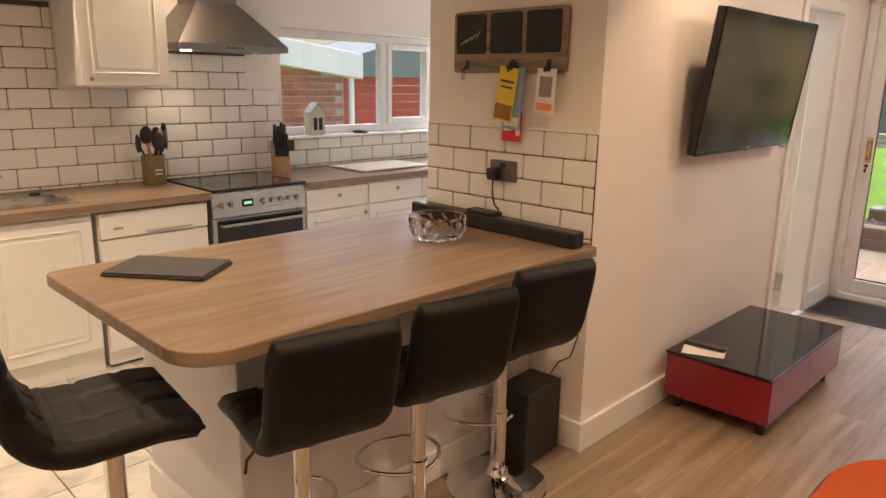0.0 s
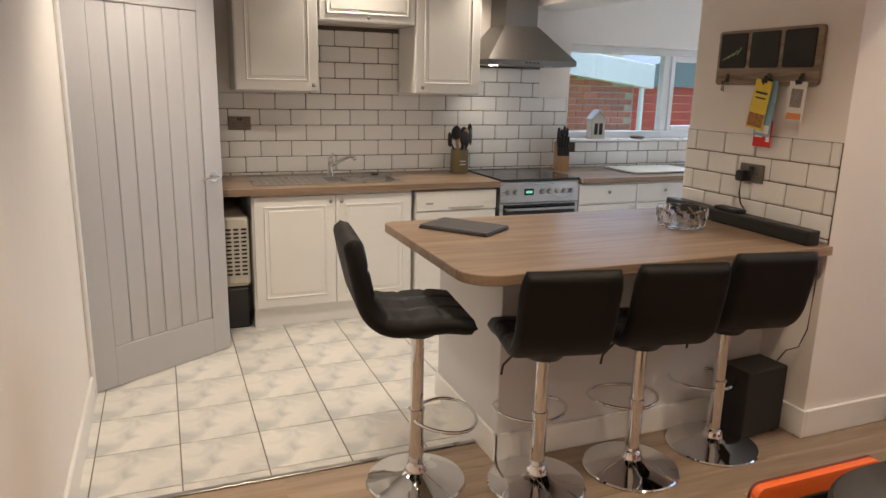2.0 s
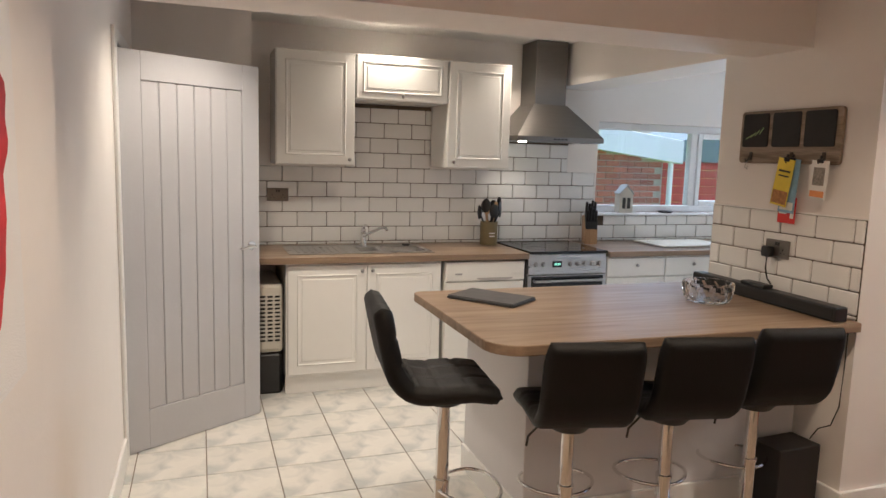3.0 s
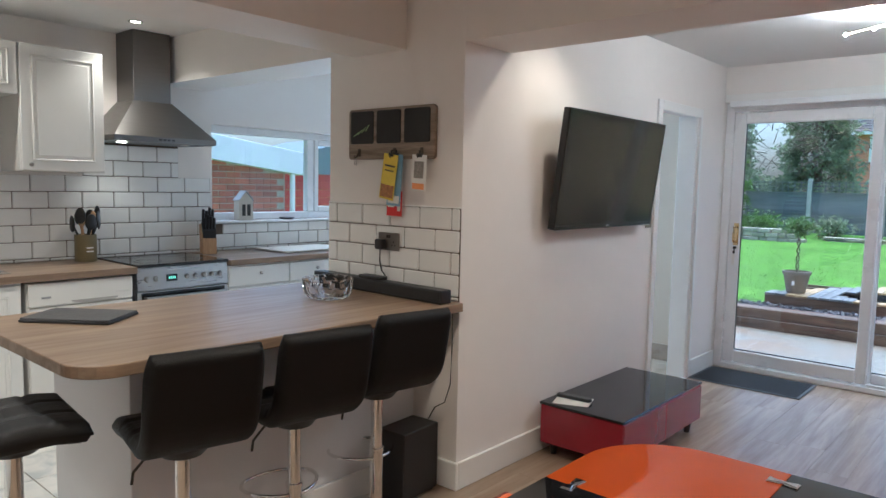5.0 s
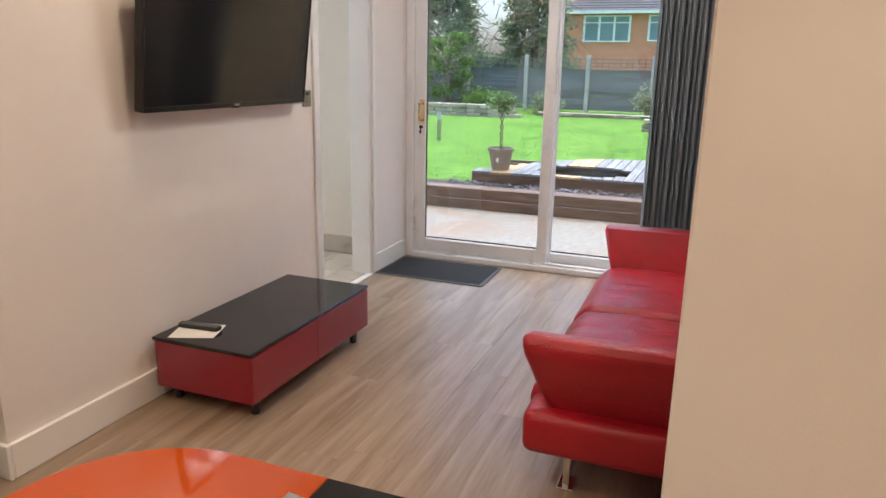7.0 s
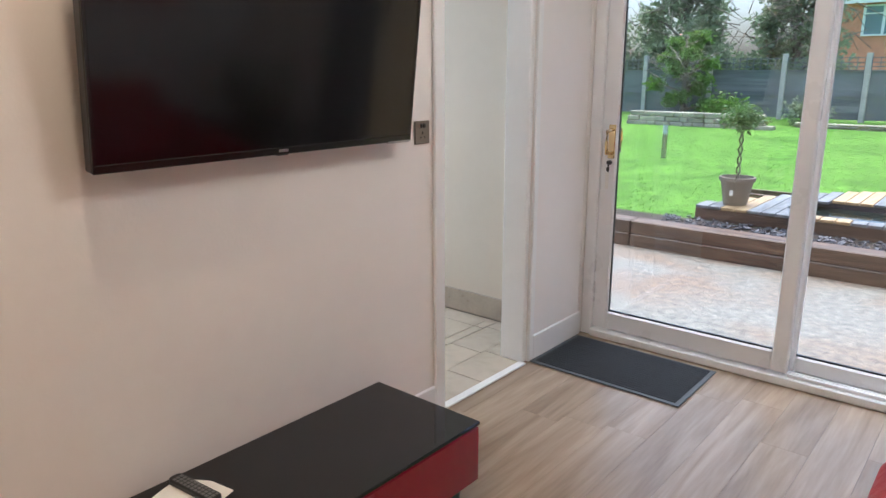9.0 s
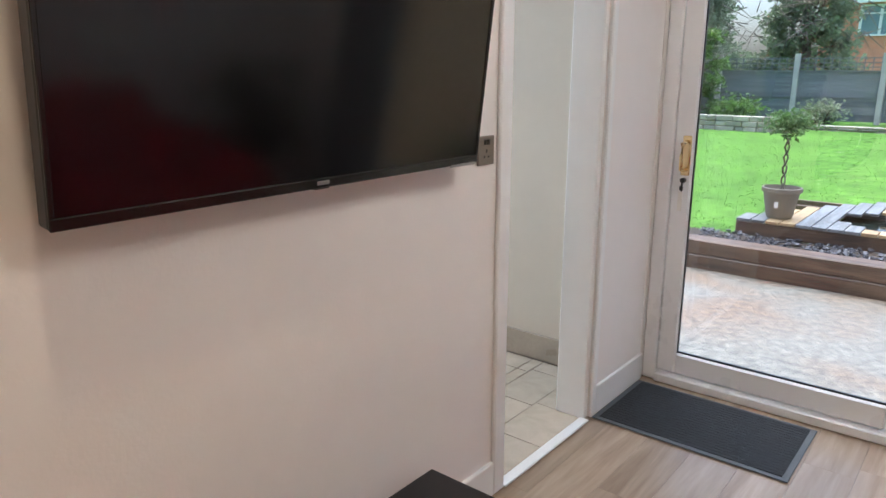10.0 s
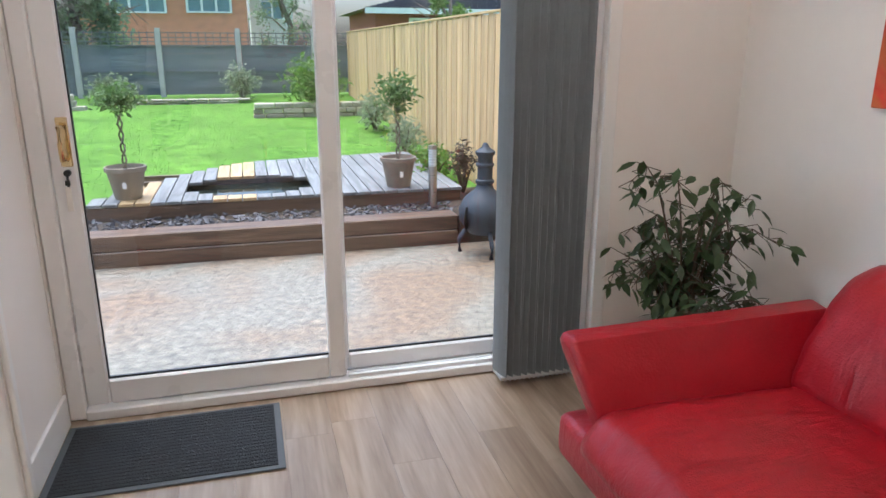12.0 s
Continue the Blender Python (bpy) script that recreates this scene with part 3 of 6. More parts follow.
# worktops
def worktop():
    e = thing("worktop", pose(0, 0, 0), "oak effect laminate worktop on the base cabinets", "worktop")
    boxes("slab", WORKTOP, [(XS + 0.002, FX + 0.045, 0.122, 0.36, 0.869, 0.909), (XS + 0.002, -4.18, 0.36, 1.30, 0.869, 0.909), (-3.80, FX + 0.045, 0.36, 1.30, 0.869, 0.909), (XS + 0.002, FX + 0.045, 1.30, 1.985, 0.869, 0.909)], 0.0, e)
    boxes("slab", WORKTOP, [(XS + 0.002, FX + 0.045, 2.645, 4.45, 0.869, 0.909)], 0.004, e)


worktop()


def sink():
    e = thing("kitchen_sink", pose(0, 0, 0.909), "stainless steel sink with drainer and bowl and a half", "sink")
    bm = bmesh.new()
    x0, x1, y0, y1 = -4.20, -3.785, 0.335, 1.325
    def tray(a0, a1, b0, b1, depth):
        t = 0.004
        bm_box(bm, a0, a1, b0, b1, -depth, -depth + t)
        bm_box(bm, a0, a0 + t, b0, b1, -depth, 0.002)
        bm_box(bm, a1 - t, a1, b0, b1, -depth, 0.002)
        bm_box(bm, a0, a1, b0, b0 + t, -depth, 0.002)
        bm_box(bm, a0, a1, b1 - t, b1, -depth, 0.002)
    bowl = (-4.09, -3.83, 0.98, 1.29)
    half = (-4.09, -3.86, 0.82, 0.96)
    tray(*bowl, 0.15)
    tray(*half, 0.11)
    for q in ((x0, x1, y0, half[2]), (x0, bowl[0], half[2], y1), (bowl[1], x1, bowl[2], y1), (half[1], x1, half[2], bowl[2]), (bowl[0], bowl[1], half[3], bowl[2]), (bowl[0], bowl[1], bowl[3], y1)):
        bm_box(bm, q[0], q[1], q[2], q[3], 0.0, 0.005)
    for i in range(8):
        yy = y0 + 0.06 + i * 0.045
        bm_box(bm, -4.14, -3.84, yy, yy + 0.02, 0.004, 0.009, 0.002)
    bm_box(bm, x0 - 0.004, x0 + 0.006, y0, y1, 0, 0.010, 0.003)
    made("basin", bm, STEEL, e)
    bm = bmesh.new()
    bm_lathe(bm, [(0.028, 0.004), (0.028, 0.012), (0.02, 0.03), (0.019, 0.10), (0.021, 0.115), (0.016, 0.135), (0.0, 0.14)], -4.15, 0.90)
    bm_tube(bm, [(-4.15, 0.90, 0.075), (-4.10, 0.95, 0.11), (-4.05, 1.0, 0.145), (-4.02, 1.03, 0.15), (-4.01, 1.04, 0.13)], [0.012, 0.012, 0.011, 0.011, 0.011], 10)
    bm_tube(bm, [(-4.15, 0.90, 0.13), (-4.11, 0.90, 0.155), (-4.07, 0.90, 0.165)], [0.010, 0.008, 0.006], 8)
    made("tap", bm, CHROME, e, True, 40)
    bm = bmesh.new()
    bm_cyl(bm, (-4.15, 1.22, 0.004), (-4.15, 1.22, 0.016), 0.028, seg=16)
    made("plug", bm, BPLASTIC, e)


sink()


def dishwasher():
    e = thing("dishwasher", pose(0, 0, 0), "white dishwasher with a curved control panel handle", "dishwasher")
    body = surface("white_appliance", (0.78, 0.76, 0.71), 0.35, vary=0.02, scale=3)
    box("body", body, XS + 0.03, FX - 0.005, 1.37, 1.965, 0.02, 0.855, 0.004, e)
    box("door", body, FX - 0.005, FX + 0.018, 1.372, 1.963, 0.10, 0.715, 0.006, e)
    bm = bmesh.new()
    bm_box(bm, FX - 0.005, FX + 0.026, 1.372, 1.963, 0.72, 0.855, 0.008, 2)
    made("control_panel", bm, body, e)
    bm = bmesh.new()
    bm_prism(bm, [(1.60 + 0.135 * (1 - math.cos(a)) , 0.738 - 0.016 * math.sin(a)) for a in [math.pi * i / 12 for i in range(13)]] + [(1.87, 0.742), (1.60, 0.742)], FX + 0.02, FX + 0.028, "x")
    made("handle", bm, surface("grey_recess", (0.42, 0.40, 0.37), 0.5), e)
    boxes("badge", STEEL, [(FX + 0.026, FX + 0.0275, 1.44, 1.49, 0.765, 0.777)], 0, e)
    boxes("button", body, [(FX + 0.026, FX + 0.030, 1.86 + i * 0.022, 1.876 + i * 0.022, 0.765, 0.775) for i in range(4)], 0.001, e, True)


dishwasher()


def cooker():
    e = thing("cooker", pose(0, 0, 0), "stainless steel cooker with a black ceramic hob", "cooker")
    y0, y1 = 1.99, 2.635
    box("body", STEEL, XS + 0.03, FX - 0.01, y0, y1, 0.02, 0.90, 0.003, e)
    box("hob", BGLASS, XS + 0.03, FX + 0.035, y0 + 0.004, y1 - 0.004, 0.90, 0.918, 0.004, e)
    ringm = surface("ring_print", (0.10, 0.10, 0.10), 0.4)
    for cx, cy, r in ((-3.86, 2.15, 0.09), (-3.86, 2.46, 0.075), (-4.14, 2.15, 0.075), (-4.14, 2.46, 0.09)):
        bm = bmesh.new()
        bm_lathe(bm, [(r, 0.9185), (r - 0.004, 0.9190), (r - 0.008, 0.9185)], cx, cy, 32)
        made("heating_ring", bm, ringm, e)
    bm = bmesh.new()
    bm_prism(bm, [(FX - 0.01, 0.752), (FX + 0.026, 0.752), (FX + 0.012, 0.892), (FX - 0.01, 0.892)], y0 + 0.003, y1 - 0.003, "y", 0.003)
    made("control_panel", bm, STEEL, e)
    for yy in (2.055, 2.115, 2.33, 2.39, 2.45, 2.51, 2.57):
        bm = bmesh.new()
        bm_cyl(bm, (FX + 0.016, yy, 0.822), (FX + 0.042, yy, 0.826), 0.019, 0.016, 16)
        bm_box(bm, FX + 0.04, FX + 0.048, yy - 0.004, yy + 0.004, 0.81, 0.84, 0.001)
        made("knob", bm, STEEL, e, True, 40)
    boxes("clock", BGLASS, [(FX + 0.0175, FX + 0.022, 2.185, 2.26, 0.80, 0.845)], 0.001, e)
    boxes("clock_digits", glow("clock_green", (0.35, 0.9, 0.6), 0.35), [(FX + 0.0222, FX + 0.0228, 2.20 + i * 0.013, 2.208 + i * 0.013, 0.815, 0.832) for i in range(4)], 0, e)
    boxes("oven_door", STEEL, [(FX - 0.01, FX + 0.02, y0 + 0.004, y1 - 0.004, 0.46, 0.745), (FX - 0.01, FX + 0.02, y0 + 0.004, y1 - 0.004, 0.06, 0.45)], 0.004, e, True)
    boxes("oven_window", BGLASS, [(FX + 0.0195, FX + 0.0235, y0 + 0.03, y1 - 0.03, 0.50, 0.735), (FX + 0.0195, FX + 0.0235, y0 + 0.03, y1 - 0.03, 0.12, 0.43)], 0.001, e, True)
    for z in (0.705, 0.42):
        bm = bmesh.new()
        bm_tube(bm, [(FX + 0.02, y0 + 0.05, z), (FX + 0.055, y0 + 0.05, z), (FX + 0.055, y1 - 0.05, z), (FX + 0.02, y1 - 0.05, z)], 0.010, 10)
        made("handle", bm, STEEL, e, True, 40)


cooker()


def hood():
    e = thing("cooker_hood", pose(0, 0, 0), "stainless steel chimney cooker hood on the wall", "cooker hood")
    y0, y1, x0, x1 = 1.95, 2.66, XS + 0.012, -3.86
    bm = bmesh.new()
    lo = [(x0, y0), (x1, y0), (x1, y1), (x0, y1)]
    hi = [(x0, 2.17), (-4.06, 2.17), (-4.06, 2.44), (x0, 2.44)]
    rings = []
    for pts, z in ((lo, 1.70), (lo, 1.735), (hi, 1.98)):
        rings.append([bm.verts.new((p[0], p[1], z)) for p in pts])
    for a, b in zip(rings, rings[1:]):
        for i in range(4):
            bm.faces.new((a[i], a[(i + 1) % 4], b[(i + 1) % 4], b[i]))
    bm.faces.new(rings[-1])
    made("canopy", bm, HOODM, e)
    boxes("chimney", HOODM, [(x0, -4.065, 2.175, 2.435, 1.96, H - 0.003)], 0.003, e)
    box("filter", surface("mesh_filter", (0.25, 0.25, 0.25), 0.5, 0.8), x0 + 0.02, x1 - 0.02, y0 + 0.02, y1 - 0.02, 1.702, 1.71, 0, e)
    for yy in (2.08, 2.53):
        bm = bmesh.new()
        bm_cyl(bm, (-4.05, yy, 1.695), (-4.05, yy, 1.701), 0.03, seg=16)
        made("lamp_lens", bm, BULB if yy < 2.3 else surface("frosted_lens", (0.6, 0.6, 0.58), 0.3), e)
    boxes("switch", BPLASTIC, [(x1, x1 + 0.003, 2.24 + i * 0.03, 2.262 + i * 0.03, 1.712, 1.722) for i in range(4)], 0, e, True)


hood()
lamp_spot(-4.05, 2.08, 1.69, 2.5, 120)

# ---------------------------------------------------------------- breakfast bar
def bar():
    e = thing("breakfast_bar", pose(0, 0, 0), "breakfast bar with oak effect top on a white base", "breakfast bar")
    bm = bmesh.new()
    bm_prism(bm, rounded(-2.46, -1.425, 0.765, 2.472, (0.05, 0.13, 0.005, 0.005)), 0.872, 0.912, "z", 0.004)
    made("top", bm, WORKTOP, e)
    # White base, its paint greyed to hold the shade below the top.
    box("base", surface("shaded_base_paint", (0.66, 0.65, 0.66), 0.6, vary=0.03, scale=2, bump=0.05), -2.42, -1.737, 1.05, 2.478, 0.0, 0.872, 0.003, e)
    boxes("skirting", WHITE, [(-1.737, -1.721, 1.035, 2.46, 0.0, 0.125), (-2.42, -1.721, 1.034, 1.05, 0.0, 0.125)], 0.003, e)


bar()


def pad(bm, curve, width, thick, cells=None, depth=0.012, nt=18, round_edge=0.03):
    """A padded slab that follows a curve in the x-z plane and is drawn out along y; cells: tufted squares along and across, on the upper side."""
    pts = [Vector((p[0], 0, p[1])) for p in curve]
    cum = [0.0]
    for a, b in zip(pts, pts[1:]):
        cum.append(cum[-1] + (b - a).length)
    L, ns = cum[-1], max(12, int(cum[-1] / 0.013))
    def at(s):
        s = min(max(s, 0), L)
        for i in range(len(pts) - 1):
            if s <= cum[i + 1] + 1e-9:
                return pts[i].lerp(pts[i + 1], (s - cum[i]) / (cum[i + 1] - cum[i]))
        return pts[-1]
    up, dn = [], []
    for i in range(ns + 1):
        s = L * i / ns
        d = (at(s + 0.02) - at(s - 0.02)).normalized()
        nrm = Vector((-d.z, 0, d.x))
        ru, rd = [], []
        for k in range(nt + 1):
            y = -width / 2 + width * k / nt
            e = min(s, L - s, y + width / 2, width / 2 - y) / round_edge
            e = math.sqrt(max(0.02, 1 - (1 - min(e, 1)) ** 2))
            h = thick / 2 * e
            g = 0.0
            if cells:
                g = depth * (min(1, abs(math.sin(math.pi * cells[0] * s / L)) * 3.5) * min(1, abs(math.sin(math.pi * cells[1] * (k / nt))) * 3.5) - 1) * e
            p = at(s) + Vector((0, y, 0))
            ru.append(bm.verts.new(p + nrm * (h + g)))
            rd.append(bm.verts.new(p - nrm * h))
        up.append(ru)
        dn.append(rd)
    for i in range(ns):
        for k in range(nt):
            bm.faces.new((up[i][k], up[i + 1][k], up[i + 1][k + 1], up[i][k + 1]))
            bm.faces.new((dn[i][k], dn[i][k + 1], dn[i + 1][k + 1], dn[i + 1][k]))
    for i in range(ns):
        for k in (0, nt):
            bm.faces.new((up[i][k], up[i + 1][k], dn[i + 1][k], dn[i][k]))
    for k in range(nt):
        for i in (0, ns):
            bm.faces.new((up[i][k], up[i][k + 1], dn[i][k + 1], dn[i][k]))


def bar_stool(m, up=0.0, width=0.365):
    e = thing("bar_stool", m, "black quilted leather bar stool with chrome pedestal", "bar stool", "bar stools at the breakfast bar")
    bm = bmesh.new()
    curve = [(-0.22, 0.618), (-0.12, 0.632), (0.05, 0.627)]
    curve += [(0.05 + 0.13 * math.sin(a), 0.757 - 0.13 * math.cos(a)) for a in [radians(15 * i) for i in range(1, 6)]]
    curve += [(0.20, 0.83), (0.225, 0.955)]
    curve = [(a + 0.045, b + up) for a, b in curve]
    pad(bm, curve, width, 0.072, (6, 3), 0.012, 30, 0.035)
    for v in bm.verts:
        k = max(0.0, (v.co.z - up - 0.87) / 0.09)
        v.co.y *= 1 - 0.10 * min(k, 1.0) ** 2
    made("seat", bm, BLEATHER, e, True)
    bm = bmesh.new()
    bm_lathe(bm, [(0.0, 0.0), (0.195, 0.0), (0.2, 0.006), (0.195, 0.012), (0.13, 0.024), (0.07, 0.036), (0.045, 0.05), (0.04, 0.075), (0.03, 0.085), (0.03, 0.30), (0.033, 0.302), (0.033, 0.315), (0.026, 0.317), (0.026, 0.56 + up)], 0, 0, 32)
    made("pedestal", bm, CHROME, e, True, 35)
    bm = bmesh.new()
    ring = [(-0.11 + 0.125 * math.cos(a), 0.15 * math.sin(a) * (1.0 - 0.18 * math.cos(a)), 0.272) for a in [2 * math.pi * i / 28 for i in range(28)]]
    bm_tube(bm, ring, 0.0075, 8, True)
    made("footrest", bm, CHROME, e, True)
    bm = bmesh.new()
    bm_cyl(bm, (0, 0, 0.545 + up), (0, 0, 0.58 + up), 0.07, 0.1, 20)
    bm_tube(bm, [(0, 0, 0.565 + up), (-0.02, -0.10, 0.56 + up), (-0.03, -0.15, 0.50 + up), (-0.032, -0.155, 0.46 + up)], 0.005, 8)
    made("lever", bm, BPLASTIC, e, True, 40)
    return e


bar_stool(pose(-1.71, 0.68, 0, 0, 0, -97), 0.082, 0.40)
stool = bar_stool(pose(-1.53, 1.13, 0, 0, 0, -12))
for x, y, a in ((-1.50, 1.565, -11), (-1.535, 2.03, -10)):
    copy_thing(stool, pose(x, y, 0, 0, 0, a))

# ---------------------------------------------------------------- small things in the kitchen
def tablet():
    e = thing("tablet", pose(-2.21, 1.08, 0.913, 0, 0, 38), "dark grey tablet in a folding case on the bar", "tablet")
    box("case", surface("grey_case", (0.03, 0.03, 0.033), 0.6, vary=0.2, scale=20, bump=0.2, bump_scale=200), -0.175, 0.175, -0.115, 0.115, 0, 0.010, 0.004, e, 2)
    box("cover", surface("slate_cover", (0.042, 0.040, 0.042), 0.5, vary=0.15, scale=20, bump=0.1, bump_scale=200), -0.172, 0.172, -0.112, 0.112, 0.0105, 0.017, 0.003, e)


tablet()


def crystal_bowl():
    bm = bmesh.new()
    seg, rings = 48, []
    outer = [(0.075, 0.0), (0.092, 0.006), (0.108, 0.03), (0.115, 0.06), (0.113, 0.085), (0.117, 0.098)]
    inner = [(0.109, 0.098), (0.103, 0.085), (0.104, 0.06), (0.097, 0.03), (0.08, 0.014), (0.0, 0.012)]
    for j, (r, z) in enumerate(outer + inner):
        ring = []
        for i in range(seg):
            a = 2 * math.pi * i / seg
            k = 0.005 * ((i + j) % 4 - 1.5) * (0 < j < 5)
            ring.append(bm.verts.new(((r + k + 0.0001) * math.cos(a), (r + k + 0.0001) * math.sin(a), z)))
        rings.append(ring)
    for a, b in zip(rings, rings[1:]):
        for i in range(seg):
            bm.faces.new((a[i], a[(i + 1) % seg], b[(i + 1) % seg], b[i]))
    bm.faces.new(rings[0])
    o = made("crystal_bowl", bm, CRYSTAL)
    o.matrix_basis = pose(-1.955, 2.10, 0.913)
    tagged(o, "round cut crystal glass bowl on the bar", "bowl")


crystal_bowl()


def soundbar():
    e = thing("soundbar", pose(-1.945, 2.40, 0.913, 0, 0, -2), "long black soundbar lying against the tiled pier", "soundbar")
    bm = bmesh.new()
    bm_box(bm, -0.47, 0.49, -0.035, 0.035, 0.0, 0.065, 0.006, 2)
    made("body", bm, BPLASTIC, e)
    boxes("grille", surface("speaker_cloth", (0.02, 0.02, 0.021), 0.9, vary=0.3, scale=60, bump=0.4, bump_scale=400), [(-0.46, 0.48, -0.038, -0.034, 0.008, 0.057)], 0.002, e)
    box("adapter", BPLASTIC, -0.10, 0.06, -0.03, 0.03, 0.065, 0.083, 0.004, e)


soundbar()


def subwoofer():
    e = thing("subwoofer", pose(-1.60, 2.30, 0.0, 0, 0, 4), "black box subwoofer standing on the floor", "speaker")
    box("cabinet", surface("black_ash", (0.018, 0.016, 0.015), 0.6, vary=0.3, scale=14, stretch=(1, 1, 8)), -0.08, 0.08, -0.125, 0.125, 0.012, 0.33, 0.004, e)
    boxes("foot", BPLASTIC, [(sx * 0.055 - 0.015, sx * 0.055 + 0.015, sy * 0.095 - 0.015, sy * 0.095 + 0.015, 0, 0.012) for sx in (-1, 1) for sy in (-1, 1)], 0.002, e, True)


subwoofer()
bm = bmesh.new()
bm_tube(bm, [(-1.475, 2.455, 0.86), (-1.472, 2.452, 0.70), (-1.478, 2.452, 0.52), (-1.50, 2.44, 0.43), (-1.545, 2.42, 0.40), (-1.575, 2.41, 0.34)], 0.003, 6)
tagged(made("speaker_cable", bm, BPLASTIC, None, True), "thin black cable hanging from the bar", "cable")


def socket(name, m, label, w=0.15, plug=False, rocker=True, plate=None):
    """A metal wall plate that faces the local -y."""
    e = thing(name, m, label, "socket")
    box("plate", plate or surface("dark_nickel", (0.22, 0.20, 0.18), 0.32, 0.9, vary=0.08, scale=10), -w / 2, w / 2, -0.008, 0, -0.045, 0.045, 0.003, e)
    lot = []
    for s in ((-0.037, 0.037) if w > 0.1 else (0.0,)):
        lot += [(s - 0.014, s - 0.008, -0.0095, -0.007, -0.022, -0.016), (s + 0.008, s + 0.014, -0.0095, -0.007, -0.022, -0.016), (s - 0.003, s + 0.003, -0.0095, -0.007, -0.006, 0.004)]
    if rocker:
        lot += [(-0.012, -0.002, -0.012, -0.007, 0.018, 0.034), (0.004, 0.014, -0.012, -0.007, 0.018, 0.034)]
    boxes("insert", BPLASTIC, lot, 0.0005, e, True)
    if plug:
        bm = bmesh.new()
        bm_box(bm, -0.062, -0.012, -0.05, -0.008, -0.042, 0.012, 0.01, 2)
        bm_tube(bm, [(-0.037, -0.03, -0.04), (-0.036, -0.032, -0.10), (-0.025, -0.028, -0.15), (-0.005, -0.02, -0.175)], 0.004, 6)
        made("plug", bm, BPLASTIC, e, True, 40)
    return e


socket("double_socket", pose(-1.915, 2.466, 1.168), "dark nickel double socket with a black plug", 0.15, True)
socket("double_socket", pose(XS + 0.012, 0.315, 1.268, 0, 0, 90), "dark nickel double socket on the tiles", 0.15)
socket("wall_switch", pose(-1.452, 4.458, 1.245, 0, 0, 90), "square metal switch plate beside the television", 0.085)


def utensil_pot():
    e = thing("utensil_pot", pose(-4.17, 1.885, 0.911) @ Matrix.Diagonal((1.12, 1.12, 1.16, 1)), "brown stoneware jar full of cooking utensils", "utensil pot")
    bm = bmesh.new()
    bm_lathe(bm, [(0.0, 0.0), (0.058, 0.0), (0.06, 0.004), (0.06, 0.15), (0.056, 0.152), (0.054, 0.145), (0.054, 0.01), (0.0, 0.01)], 0, 0, 24)
    made("jar", bm, surface("stoneware", (0.21, 0.17, 0.085), 0.5, vary=0.15, scale=14), e, True, 40)
    boxes("lettering", PAPER, [(0.0595, 0.0605, -0.02, 0.02, 0.055 + i * 0.02, 0.062 + i * 0.02) for i in range(2)], 0, e)
    bm = bmesh.new()
    rnd = random.Random(3)
    for i in range(11):
        a = i * 0.8
        tip = Vector((0.07 * math.cos(a), 0.075 * math.sin(a), 0.24 + rnd.uniform(-0.03, 0.03)))
        bm_tube(bm, [(0.02 * math.cos(a + 3), 0.02 * math.sin(a + 3), 0.02), tuple(tip)], 0.006, 6)
        m = Matrix.Translation(tip) @ Matrix.Rotation(a, 4, "Z") @ Matrix.Diagonal((0.25, 1, 1.5, 1))
        bmesh.ops.create_uvsphere(bm, u_segments=10, v_segments=8, radius=0.03, matrix=m)
    made("utensil", bm, BPLASTIC, e, True)
    bm = bmesh.new()
    for a, lean, tall in ((0.5, 0.055, 0.25), (5.6, 0.06, 0.23), (4.3, 0.03, 0.26)):
        tip = Vector((lean * math.cos(a), lean * math.sin(a), tall))
        bm_tube(bm, [(0.0, 0.0, 0.02), tuple(tip)], 0.006, 6)
        bmesh.ops.create_uvsphere(bm, u_segments=10, v_segments=8, radius=0.024, matrix=Matrix.Translation(tip) @ Matrix.Diagonal((0.4, 0.8, 1.5, 1)))
    made("wooden_spoon", bm, PALEWOOD, e, True)


utensil_pot()


def knife_block():
    e = thing("knife_block", pose(-4.14, 2.755, 0.911, 0, 0, -20), "beech knife block with black handled knives", "knife block")
    bm = bmesh.new()
    bm_prism(bm, [(-0.075, 0.0), (0.055, 0.0), (0.05, 0.115), (-0.03, 0.225), (-0.10, 0.215)], -0.05, 0.05, "y", 0.003)
    made("block", bm, PALEWOOD, e)
    bm = bmesh.new()
    bm_prism(bm, [(0.052, 0.118), (0.056, 0.175), (-0.02, 0.24), (-0.028, 0.228)], -0.047, 0.047, "y", 0.003)
    made("sleeve", bm, BPLASTIC, e)
    bm = bmesh.new()
    for i in range(4):
        for k in range(2):
            p = Vector((0.03 - k * 0.055, -0.034 + i * 0.0225, 0.17 + k * 0.05))
            tip = 0.10 + 0.012 * ((i * 2 + k) % 3)
            bm_tube(bm, [p, p + Vector((0.014, 0, tip * 0.55)), p + Vector((0.022, 0, tip))], [0.009, 0.0115, 0.010], 8)
    made("knife_handle", bm, BPLASTIC, e, True, 40)


knife_block()


